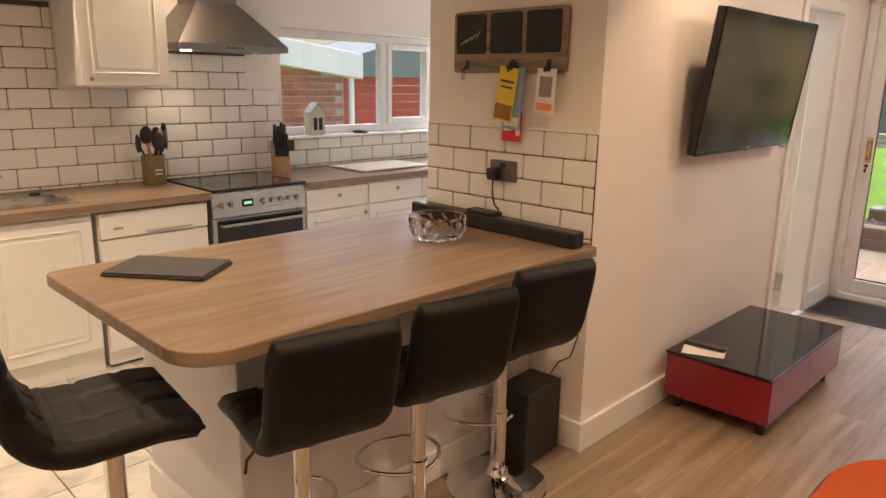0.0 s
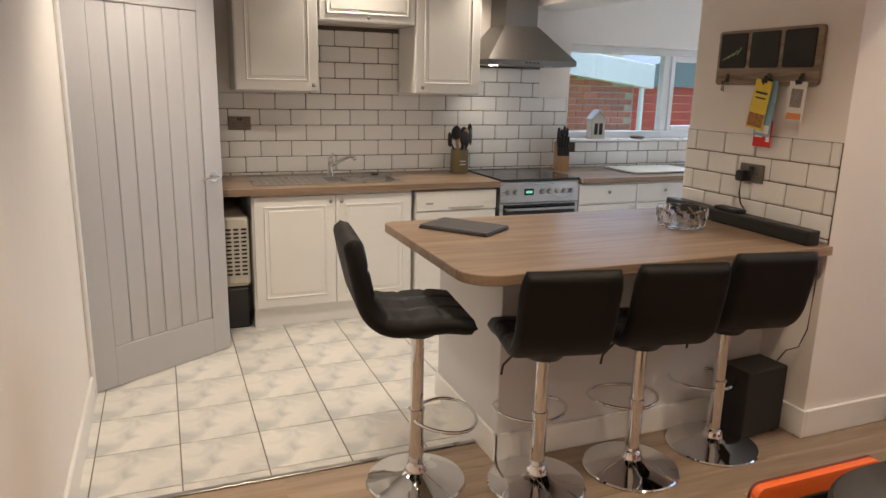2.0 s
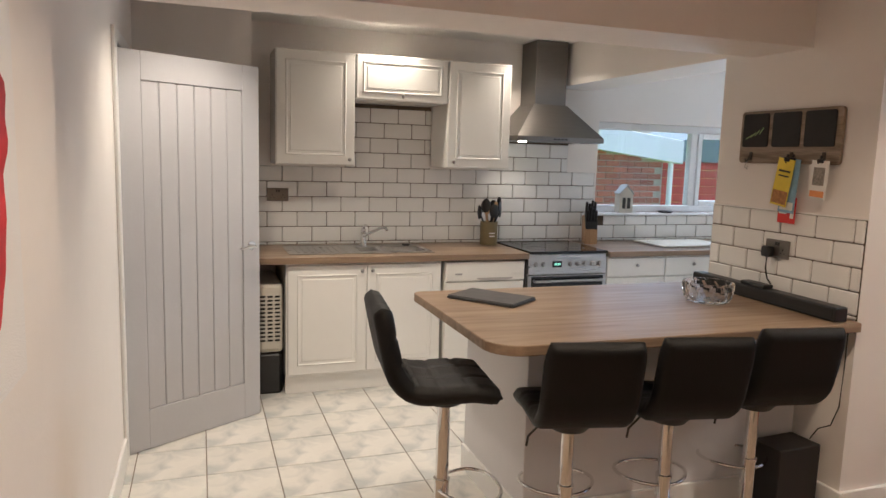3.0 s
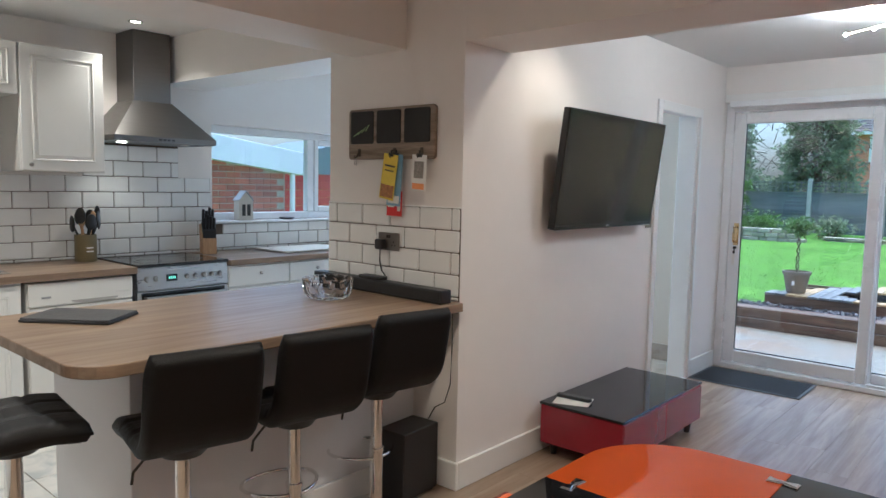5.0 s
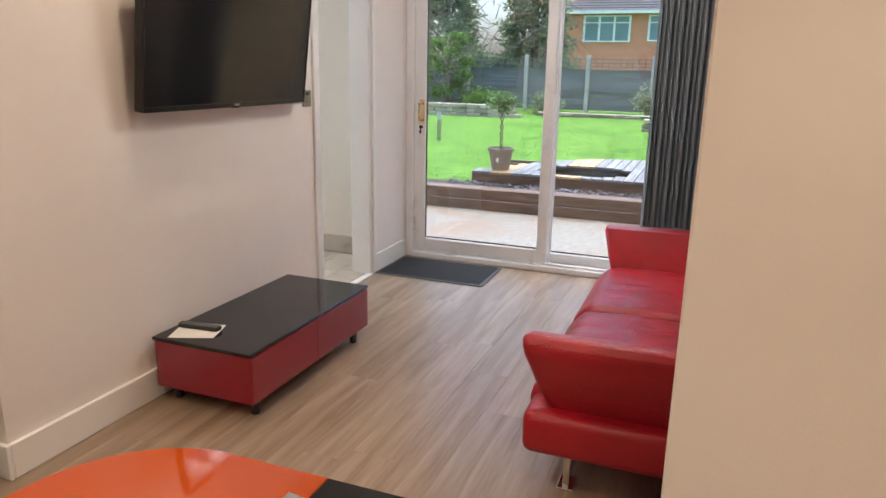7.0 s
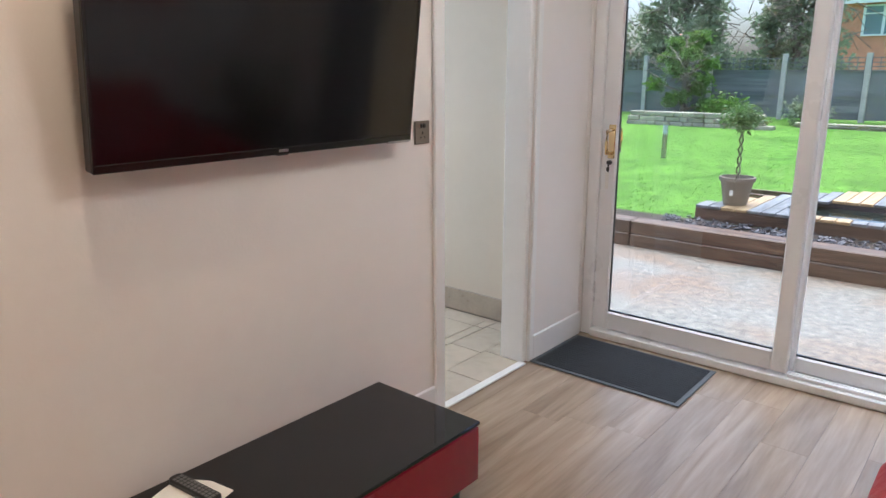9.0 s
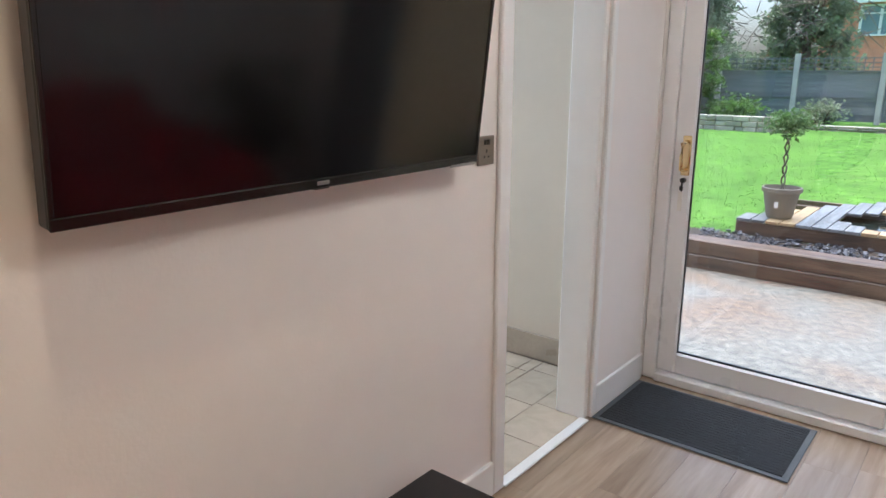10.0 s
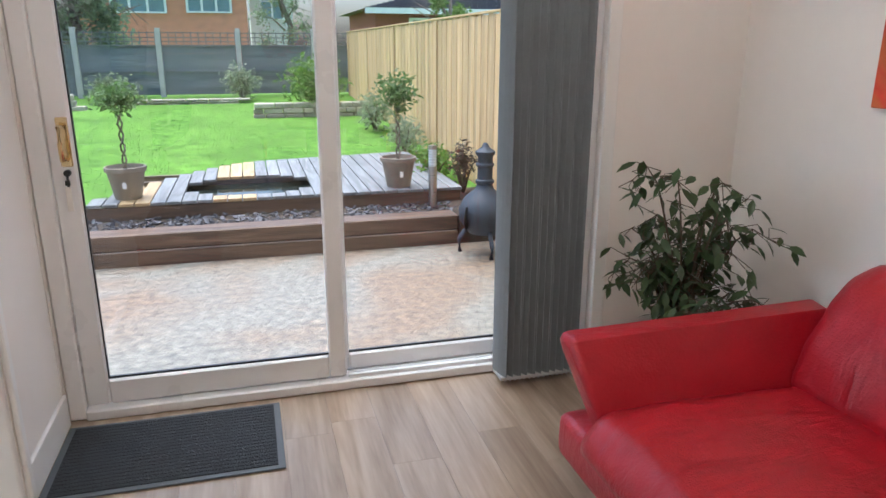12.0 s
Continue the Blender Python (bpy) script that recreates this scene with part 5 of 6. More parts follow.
# ---------------------------------------------------------------- lamps
def downlight(x, y, watts, spread=125, colour=WARM):
    e = thing("downlight", pose(x, y, H), "recessed ceiling downlight with a bright lens", "ceiling light", "recessed downlights")
    bm = bmesh.new()
    bm_lathe(bm, [(0.045, 0.0), (0.045, -0.006), (0.033, -0.008), (0.031, -0.002), (0.045, 0.0)], 0, 0, 24)
    made("bezel", bm, CHROME, e, True, 40)
    bm = bmesh.new()
    bm_cyl(bm, (0, 0, -0.001), (0, 0, -0.004), 0.031, seg=20)
    made("lens", bm, BULB, e)
    lamp_spot(x, y, H - 0.02, watts, spread, colour)


downlight(-3.86, 1.02, 15)
downlight(-3.84, 2.09, 15)
# The next three are unseen, added to brighten the kitchen and utility room.
downlight(-2.75, 1.02, KITCHEN_W)
downlight(-2.75, 0.0, KITCHEN_W)
downlight(-2.75, 4.30, 5)
AMBER = (1.0, 0.70, 0.43)
downlight(-1.05, 3.12, 11, 130, AMBER)
downlight(-0.72, 1.62, DINING_W, 125, AMBER)
downlight(-0.72, 0.35, DINING_W, 125, AMBER)
downlight(1.05, 1.62, 22, 125, AMBER)
downlight(1.05, 0.35, DINING_W, 125, AMBER)


def starburst():
    e = thing("ceiling_light", pose(-0.05, 4.25, H), "chrome starburst ceiling light with bulbs at the tips", "ceiling light")
    bm, arms = bmesh.new(), bmesh.new()
    bm_lathe(bm, [(0.0, 0.0), (0.06, 0.0), (0.06, -0.02), (0.012, -0.03), (0.012, -0.09), (0.03, -0.10), (0.03, -0.13), (0.0, -0.135)], 0, 0, 24)
    made("mount", bm, CHROME, e, True, 40)
    lit = glow("lit_bulb", (1.0, 0.86, 0.70), 680)
    for i in range(7):
        a = radians((20, 75, 128, 200, 245, 300, 340)[i])
        tip = (0.24 * math.cos(a), 0.24 * math.sin(a), -0.115 + (0.06, -0.06, 0.02, -0.05, 0.06, -0.02, 0.05)[i])
        bm_tube(arms, [(0.03 * math.cos(a), 0.03 * math.sin(a), -0.115), tip], 0.003, 8)
        bulb = bmesh.new()
        bmesh.ops.create_uvsphere(bulb, u_segments=12, v_segments=8, radius=0.009, matrix=Matrix.Translation(tip))
        made("bulb", bulb, lit, e, True)
    # Chrome arms given a glow that imitates the bulbs' reflections on them.
    made("arm", arms, glow("arm_glint_glow", (1.0, 0.72, 0.42), 16), e, True)


starburst()

# ---------------------------------------------------------------- garden
def lawn_z(y):
    return 0.10 + 0.036 * (min(y, 18.6) - 8.6)


def ground():
    bm = bmesh.new()
    ys = [-150, 8.50, 8.501] + [9 + i for i in range(10)] + [18.6, 40, 400]
    xs = [-300, -40, -12, -6, -3, 0, 3, 6, 12, 40, 300]
    grid = [[bm.verts.new((x, y, -0.16 if y <= 8.5 else lawn_z(y))) for x in xs] for y in ys]
    for i in range(len(ys) - 1):
        for k in range(len(xs) - 1):
            bm.faces.new((grid[i][k], grid[i][k + 1], grid[i + 1][k + 1], grid[i + 1][k]))
    return struct(made("ground", bm, GRASS), "green mown lawn rising gently", "lawn")


ground()
struct(box("patio", PATIO, -6.0, 1.44, 6.085, 8.36, -0.16, -0.11), "wet stained concrete patio", "patio")


def grass_tufts():
    """Short blades over the part of the lawn that shows through the door."""
    rnd = random.Random(5)
    bm = bmesh.new()
    for _ in range(26000):
        y = 8.7 + 9.2 * rnd.random() ** 1.5
        x = rnd.uniform(-6.5, 1.35)
        if -1.97 < x < 0.98 and y < 8.9 + 2.2 * min(1, (x + 2.05) / 1.4):
            continue
        z = lawn_z(y) - 0.004
        a, h, w = rnd.uniform(0, 6.28), rnd.uniform(0.008, 0.02), 0.006
        p, d = Vector((x, y, z)), Vector((math.cos(a) * w, math.sin(a) * w, 0))
        bm.faces.new([bm.verts.new(p - d), bm.verts.new(p + d), bm.verts.new(p + Vector((rnd.uniform(-0.02, 0.02), rnd.uniform(-0.02, 0.02), h)))])
    tagged(made("grass_blades", bm, BLADE), "short green grass blades on the lawn", "grass", kind="stuff")


grass_tufts()


def sleepers():
    for z in (-0.115, 0.008):
        for x0, x1 in ((-5.6, -2.35), (-2.34, 0.92)):
            o = box("garden_sleeper", SLEEPER, x0, x1, 8.34 + (z > 0) * 0.008, 8.55, z, z + 0.121, 0.008)
            tagged(o, "wet dark timber sleeper edging the patio", "sleeper", "sleepers along the patio")


sleepers()
rnd = random.Random(8)
bm = bmesh.new()
for _ in range(900):
    p = Vector((rnd.uniform(-2.2, 1.0), rnd.uniform(8.56, 8.90), 0.105 + rnd.uniform(0, 0.025)))
    s = rnd.uniform(0.015, 0.045)
    r = bmesh.ops.create_cube(bm, size=1.0, matrix=Matrix.Translation(p) @ Euler((rnd.uniform(-0.6, 0.6), rnd.uniform(-0.6, 0.6), rnd.uniform(0, 6))).to_matrix().to_4x4() @ Matrix.Diagonal((s, s * 0.7, s * 0.25, 1)))
tagged(made("slate_chips", bm, SLATECHIP), "grey and plum slate chippings in a bed", "gravel", kind="stuff")


struct(boxes("soil_bed", SOIL, [(-5.6, 0.925, 8.545, 8.89, 0.0, 0.112), (0.925, 1.44, 8.34, 9.9, -0.12, 0.13)], 0.01), "dark soil bed behind the sleepers", "soil")


def deck():
    e = thing("garden_deck", pose(0, 0, 0), "grey timber deck with a pond opening and newer boards", "deck")
    w = 0.118
    for i in range(26):
        x = -1.95 + i * w
        xc = x + w / 2
        u = (xc + 1.95) / 3.0
        back = 9.05 + 1.55 * math.sin(min(1, u * 2.1) * math.pi / 2) + 0.55 * u
        mt = DECKN if i in (2, 3, 8, 9, 10) else DECK
        lot = [(8.88, back)]
        if -1.24 < xc < -0.13:
            c = 0.30 * max(0, 1 - min(xc + 1.26, -0.11 - xc) / 0.32)
            lot = [(8.88, 9.03 + c), (9.92 - c, back)]
        for a, b in lot:
            box("board", mt, x + 0.004, x + w - 0.004, a, b, 0.225, 0.252, 0.003, e)
    boxes("fascia", SLEEPER, [(-1.95, 1.1, 8.89, 8.93, 0.09, 0.222)], 0.004, e)
    boxes("joist", SLEEPER, [(-1.9, 1.05, y, y + 0.05, 0.10, 0.222) for y in (9.98, 10.3)], 0, e)
    boxes("pond_lining", SLATECHIP, [(-1.28, -0.08, 9.93, 9.96, 0.0, 0.222), (-1.28, -0.08, 9.0, 9.93, 0.06, 0.07)], 0, e)
    box("pond_water", surface("dark_water", (0.012, 0.018, 0.014), 0.04, vary=0.2, scale=4), -1.28, -0.08, 8.95, 9.93, 0.071, 0.175, 0, e)


deck()


def potted_tree(x, y, seed, ball):
    e = thing("potted_bay_tree", pose(x, y, 0.253), "clipped bay tree in a stone coloured pot", "potted tree", "potted trees on the deck")
    bm = bmesh.new()
    bm_lathe(bm, [(0.0, 0.0), (0.10, 0.0), (0.105, 0.01), (0.145, 0.22), (0.16, 0.225), (0.162, 0.26), (0.145, 0.262), (0.135, 0.225), (0.0, 0.22)], 0, 0, 24)
    made("pot", bm, TERRA, e, True, 40)
    bm = bmesh.new()
    bm_lathe(bm, [(0.0, 0.225), (0.137, 0.224)], 0, 0, 20)
    made("soil", bm, SOIL, e)
    for s in (0, 1):
        bm = bmesh.new()
        bm_tube(bm, [(0.018 * math.cos(t * 4 + s * 3.14), 0.018 * math.sin(t * 4 + s * 3.14), 0.22 + t * 0.12) for t in [k * 0.35 for k in range(12)]], 0.009, 6)
        made("trunk", bm, BARK, e, True)
    bm = bmesh.new()
    leaf_cloud(bm, (0, 0, 0.80), ball, 900, 0.026, random.Random(seed), 0.42, 0.1)
    made("foliage", bm, LEAF2, e)
    box("tag", PAPER, -0.015, 0.015, -0.142, -0.138, 0.10, 0.15, 0, e)


potted_tree(-1.665, 9.12, 1, (0.24, 0.24, 0.13))
potted_tree(0.575, 9.06, 2, (0.21, 0.21, 0.21))


def bollard(x, y, z, h):
    e = thing("garden_light", pose(x, y, z), "stainless steel bollard light with a glass band", "bollard light", "garden bollard lights")
    bm = bmesh.new()
    bm_cyl(bm, (0, 0, 0), (0, 0, h * 0.68), 0.036, seg=20)
    bm_cyl(bm, (0, 0, h * 0.95), (0, 0, h), 0.038, seg=20)
    made("post", bm, STEEL, e, True, 40)
    bm = bmesh.new()
    for i in range(6):
        z = h * (0.70 + 0.042 * i)
        bm_lathe(bm, [(0.034, z), (0.038, z + 0.008), (0.034, z + 0.014)], 0, 0, 20)
    bm_cyl(bm, (0, 0, h * 0.68), (0, 0, h * 0.95), 0.030, seg=16)
    made("lens", bm, surface("frosted_band", (0.62, 0.66, 0.66), 0.2), e, True, 40)


bollard(0.80, 8.72, 0.10, 0.55)
bollard(-3.72, 12.3, lawn_z(12.3), 0.5)


def chimenea():
    e = thing("chimenea", pose(1.03, 8.02, -0.11), "black cast iron chimenea on the patio", "chimenea")
    bm = bmesh.new()
    bm_lathe(bm, [(0.0, 0.16), (0.12, 0.17), (0.19, 0.27), (0.20, 0.36), (0.15, 0.45), (0.075, 0.51), (0.058, 0.55), (0.072, 0.56), (0.072, 0.58), (0.058, 0.59), (0.058, 0.68), (0.070, 0.69), (0.070, 0.705), (0.058, 0.715), (0.058, 0.76), (0.075, 0.78), (0.075, 0.80), (0.03, 0.83), (0.018, 0.86), (0.0, 0.865)], 0, 0, 28)
    made("body", bm, IRON, e, True, 50)
    bm = bmesh.new()
    for a in (30, 150, 270):
        c, s = math.cos(radians(a)), math.sin(radians(a))
        bm_tube(bm, [(0.12 * c, 0.12 * s, 0.22), (0.2 * c, 0.2 * s, 0.10), (0.19 * c, 0.19 * s, 0.0)], 0.018, 8)
    made("leg", bm, IRON, e, True)
    bm = bmesh.new()
    bm_lathe(bm, [(0.09, 0.0), (0.075, 0.008), (0.0, 0.004)], 0, 0, 20)
    bmesh.ops.transform(bm, matrix=Matrix.Translation((-0.17, -0.09, 0.31)) @ Matrix.Rotation(radians(90), 4, "Y") @ Matrix.Rotation(radians(30), 4, "X"), verts=bm.verts)
    made("door", bm, SLATE, e, True)


chimenea()


def shrub(name, label, x, y, radii, count, size, mat, seed, lift=0.0):
    e = thing(name, pose(x, y, lawn_z(y) - 0.01), label, "shrub", "border shrubs")
    r = random.Random(seed)
    bm = bmesh.new()
    for i in range(7):
        a = i * 0.9
        bm_tube(bm, [(0, 0, 0), (radii[0] * 0.4 * math.cos(a), radii[1] * 0.4 * math.sin(a), radii[2] * 0.9), (radii[0] * 0.7 * math.cos(a), radii[1] * 0.7 * math.sin(a), radii[2] * 1.4)], [0.012, 0.008, 0.003], 5)
    made("stem", bm, TWIG, e)
    bm = bmesh.new()
    leaf_cloud(bm, (0, 0, radii[2] * 0.95 + lift), radii, count, size, r, 0.45, 0.15)
    made("foliage", bm, mat, e)


shrub("laurel_bush", "rounded yellow green bush in the border", 0.45, 15.3, (0.62, 0.55, 0.52), 1900, 0.045, LEAF4, 21)
shrub("border_shrub", "small brown green shrub by the fence", -0.75, 17.6, (0.42, 0.4, 0.38), 900, 0.04, LEAF3, 22)
shrub("border_shrub", "small brown green shrub by the fence", -3.1, 17.6, (0.5, 0.4, 0.3), 900, 0.045, LEAF3, 23)
shrub("border_shrub", "small brown green shrub by the fence", -4.6, 17.4, (0.6, 0.4, 0.33), 900, 0.05, LEAF4, 24)
shrub("border_shrub", "leafy green plants at the pine fence", 1.12, 9.9, (0.26, 0.45, 0.20), 800, 0.03, LEAF4, 25)
shrub("border_shrub", "leafy green plants at the pine fence", 1.15, 11.4, (0.25, 0.6, 0.25), 800, 0.03, LEAF3, 26)
shrub("border_shrub", "leafy green plants at the pine fence", 1.1, 13.2, (0.28, 0.6, 0.3), 800, 0.035, LEAF3, 27)
shrub("dry_seedheads", "brown dry flower heads beside the deck", 1.22, 9.2, (0.15, 0.15, 0.22), 500, 0.022, TWIG, 28, 0.1)


def patio_planter():
    e = thing("small_planter", pose(1.17, 7.66, -0.11), "small pale planter with green leaves", "planter")
    bm = bmesh.new()
    bm_lathe(bm, [(0.0, 0.0), (0.08, 0.0), (0.11, 0.18), (0.10, 0.18), (0.09, 0.15), (0.0, 0.15)], 0, 0, 20)
    made("pot", bm, CREAM, e, True, 40)
    bm = bmesh.new()
    leaf_cloud(bm, (0, 0, 0.27), (0.14, 0.14, 0.12), 300, 0.03, random.Random(4), 0.4, 0.1)
    made("foliage", bm, LEAF2, e)


patio_planter()


def back_fence():
    e = thing("panel_fence", pose(0, 0, 0), "grey panel fence with concrete posts and trellis", "fence")
    x = -2.30 - 1.53 * 6
    for i in range(10):
        box("post", CONCRETE, x - 0.05, x + 0.05, 18.45, 18.55, 0.42, 1.80, 0.006, e)
        if i < 9:
            a, b = x + 0.055, x + 1.475
            for k in range(7):
                z = 0.50 + k * 0.135
                bm = bmesh.new()
                bm_prism(bm, [(18.494, z), (18.507, z), (18.510, z + 0.134), (18.499, z + 0.134)], a, b, "x")
                made("slat", bm, FENCEG, e)
            boxes("rail", FENCEG, [(a, b, 18.465, 18.485, 0.95, 0.985), (a, b, 18.465, 18.51, 1.445, 1.475)], 0, e)
            lot = [(a + k * 0.142 - 0.008, a + k * 0.142 + 0.008, 18.485, 18.497, 1.475, 1.73) for k in range(11)]
            lot += [(a, b, 18.497, 18.51, z, z + 0.016) for z in (1.53, 1.61, 1.70)]
            boxes("trellis", FENCEG, lot, 0, e)
        x += 1.53


back_fence()


def low_wall(x0, x1, y, h, seed):
    e = thing("stone_border_wall", pose(0, 0, 0), "low dry stone wall edging the border", "garden wall")
    r = random.Random(seed)
    base = lawn_z(y) - 0.02
    for row in range(3):
        x = x0 + r.uniform(0, 0.1)
        while x < x1:
            w = r.uniform(0.16, 0.34)
            box("stone", STONE, x, x + w - 0.012, y + r.uniform(-0.02, 0.02), y + 0.2, base + row * h / 3, base + (row + 1) * h / 3 - 0.008, 0.012, e)
            x += w


low_wall(-6.3, -3.6, 16.4, 0.30, 31)
low_wall(-3.2, -0.9, 17.1, 0.12, 33)
low_wall(-0.6, 1.2, 14.9, 0.26, 32)


def side_fence():
    e = thing("board_fence", pose(0, 0, 0), "new pine close board fence along the garden", "fence")
    y, i = 6.3, 0
    sides = {}
    while y < 18.4:
        o = new("board", sides.get(i % 3))
        if o.data is None:
            scene.collection.objects.unlink(o)
            bm = bmesh.new()
            bm_prism(bm, [(0, 0), (0.014, 0), (0.009, 0.104), (0.002, 0.104)], 0, 1.82 + 0.006 * (i % 3), "z")
            o = made("board", bm, FENCEY)
            sides[i % 3] = o.data
        o.parent = e
        o.location = (1.45 + 0.003 * (i % 2), y, -0.10)
        y += 0.098
        i += 1
    boxes("capping", FENCEY, [(1.44, 1.48, 6.3, 18.4, 1.735, 1.755)], 0.002, e)
    for k in range(5):
        box("post", FENCEY, 1.435, 1.45, 8.6 + 2.4 * k, 8.68 + 2.4 * k, -0.1, 1.73, 0.003, e)


side_fence()


def house(name, x0, x1, y, eave, ridge, wins, label, deep=8.0, brick=BRICK):
    e = thing(name, pose(0, 0, 0), label, "house")
    box("walls", brick, x0, x1, y, y + deep, 0.3, eave, 0, e)
    bm = bmesh.new()
    o = 0.4
    xm, ym = (x0 + x1) / 2, y + deep / 2
    a = [bm.verts.new(c) for c in ((x0 - o, y - o, eave - 0.1), (x1 + o, y - o, eave - 0.1), (x1 + o, y + deep + o, eave - 0.1), (x0 - o, y + deep + o, eave - 0.1))]
    half = max(0.3, (x1 - x0 - deep) / 2)
    r = [bm.verts.new((xm - half, ym, ridge)), bm.verts.new((xm + half, ym, ridge))]
    bm.faces.new((a[0], a[1], r[1], r[0]))
    bm.faces.new((a[1], a[2], r[1]))
    bm.faces.new((a[2], a[3], r[0], r[1]))
    bm.faces.new((a[3], a[0], r[0]))
    bm.faces.new(a)
    made("roof", bm, ROOFT, e)
    n = 14
    lot = []
    for k in range(n):
        u = k / n
        yy, zz = y - o + (deep / 2 + o) * u, eave - 0.1 + (ridge - eave + 0.1) * u
        lot.append((x0 - o + (xm - half - x0 + o) * u, x1 + o - (x1 + o - xm - half) * u, yy - 0.02, yy + 0.05, zz - 0.01, zz + 0.045))
    boxes("roof_tile_course", ROOFT, lot, 0, e)
    boxes("fascia", UPVC, [(x0 - o, x1 + o, y - o - 0.03, y - o, eave - 0.26, eave - 0.08)], 0, e)
    for wx0, wx1, z0, z1, k in wins:
        w = (wx1 - wx0) / k
        lot = [(wx0 - 0.06, wx1 + 0.06, y - 0.08, y + 0.02, z0 - 0.08, z0), (wx0 - 0.06, wx1 + 0.06, y - 0.08, y + 0.02, z1, z1 + 0.08)]
        lot += [(wx0 + i * w - 0.06, wx0 + i * w + 0.06, y - 0.08, y + 0.02, z0, z1) for i in range(k + 1)]
        lot += [(wx0, wx1, y - 0.07, y + 0.02, z1 - 0.36, z1 - 0.30)]
        boxes("window_frame", UPVC, lot, 0, e)
        box("window_glass", surface("far_glass", (0.20, 0.29, 0.33), 0.08, vary=0.3, scale=0.8), wx0, wx1, y - 0.02, y + 0.01, z0, z1, 0, e)


house("brick_house", -8.6, -0.35, 43.0, 4.85, 7.0, ((-6.9, -4.35, 3.15, 4.45, 3), (-3.3, -1.15, 3.2, 4.45, 3)), "red brick house with a grey hipped roof", 8.0, surface("far_brick", (0.64, 0.27, 0.17), 0.9, vary=0.25, scale=3))
house("neighbour_bungalow", 3.6, 12.5, 27.0, 2.75, 3.5, ((4.8, 6.2, 1.2, 2.3, 2),), "brown brick bungalow with a flat dark roof", 6.0)
house("white_house", -0.1, 2.6, 52.0, 5.0, 7.0, ((0.6, 2.0, 3.2, 4.6, 2),), "pale rendered house beyond the fence", 7.0, surface("white_render", (0.70, 0.69, 0.66), 0.85, vary=0.06, scale=1))


def tree(name, label, x, y, h, spread, seed, mat, blobs, per, leaf, lean=0.0, twigs=20):
    z = lawn_z(y)
    e = thing(name, pose(x, y, z - 0.02), label, "tree")
    r = random.Random(seed)
    bm, lv = bmesh.new(), bmesh.new()
    bm_tube(bm, [(0, 0, 0), (0.05, 0.02, h * 0.3), (-0.04 + lean, 0, h * 0.6), (lean, 0, h * 0.92)], [0.13, 0.1, 0.07, 0.02], 8)
    for i in range(blobs):
        a, u = i * 2.4, (i + 0.5) / blobs
        zz = h * (0.12 + 0.78 * u)
        rr = spread * (1.0 - 0.55 * u) * r.uniform(0.45, 1.0)
        c = Vector((rr * math.cos(a) + lean * u, rr * math.sin(a) * 0.6, zz))
        bm_tube(bm, [(lean * u, 0, zz * 0.75), tuple(c * 0.6 + Vector((0, 0, zz * 0.35))), tuple(c)], [0.04, 0.025, 0.01], 5)
        leaf_cloud(lv, c, (spread * 0.36, spread * 0.3, h * 0.10), per, leaf, r, 0.4, 0.1)
    for i in range(twigs):
        a = r.uniform(0, 6.28)
        p = Vector((spread * r.uniform(0, 0.9) * math.cos(a), spread * 0.6 * math.sin(a), h * r.uniform(0.4, 0.9)))
        bm_tube(bm, [p, p + Vector((r.uniform(-0.7, 0.7), r.uniform(-0.4, 0.4), r.uniform(-0.6, 0.5)))], [0.014, 0.005], 4)
    made("trunk", bm, BARK, e, True)
    made("foliage", lv, mat, e)


tree("garden_tree", "dense evergreen tree behind the panel fence", -4.2, 20.6, 4.3, 1.5, 41, LEAF3, 26, 430, 0.075, 0, 260)
tree("garden_tree", "dense evergreen tree behind the panel fence", -6.6, 19.9, 4.6, 1.5, 42, LEAF3, 26, 460, 0.08, 0.1, 160)
tree("garden_tree", "dense evergreen tree behind the panel fence", -9.2, 19.6, 4.4, 1.6, 43, LEAF3, 22, 480, 0.08, 0, 40)
tree("leaning_shrub_tree", "leafy shrub in front of the grey fence", -5.7, 17.9, 2.0, 0.8, 44, LEAF4, 14, 260, 0.06, 0, 20)
tree("birch_tree", "thin birch tree beyond the fence", 1.0, 30.0, 5.6, 1.3, 45, LEAF3, 14, 160, 0.07, -0.5, 60)
tree("yellow_shrub", "yellow green shrub behind the pine fence", 2.9, 15.5, 2.15, 0.6, 46, LEAF4, 10, 260, 0.05, 0, 6)


def garage():
    e = thing("garage", pose(0, 0, 0), "red brick garage with a white sloping fascia", "garage")
    bm = bmesh.new()
    bm_prism(bm, [(1.0, -0.16), (6.30, -0.16), (6.30, 1.62), (1.0, 2.25)], -12.0, -8.06, "x")
    made("mortar_wall", bm, MORTAR, e)
    bm = bmesh.new()
    bm_prism(bm, [(1.0, 2.23), (6.55, 1.56), (6.55, 1.90), (1.0, 2.60)], -8.20, -7.92, "x", 0.01)
    made("fascia", bm, UPVC, e)
    bm = bmesh.new()
    bm_cyl(bm, (-7.98, 6.38, -0.11), (-7.98, 6.38, 1.58), 0.04, seg=16)
    made("drainpipe", bm, UPVC, e, True, 40)
    shared = None
    for r in range(11):
        for k in range(9):
            y = 6.285 - 0.24 * (k + 1) + (0.12 if r % 2 else 0)
            z = 0.80 + r * 0.088
            if y + 0.23 > 6.30 or z + 0.08 > 1.62 + (6.3 - y) * 0.117:
                continue
            if shared is None:
                bm = bmesh.new()
                bm_box(bm, 0, 0.08, 0, 0.228, 0, 0.076, 0.003)
                o = made("brick", bm, BRICK, e)
                shared = o.data
            else:
                o = new("brick", shared)
                o.parent = e
            o.location = (-8.132 + random.uniform(0, 0.004), y, z)


garage()


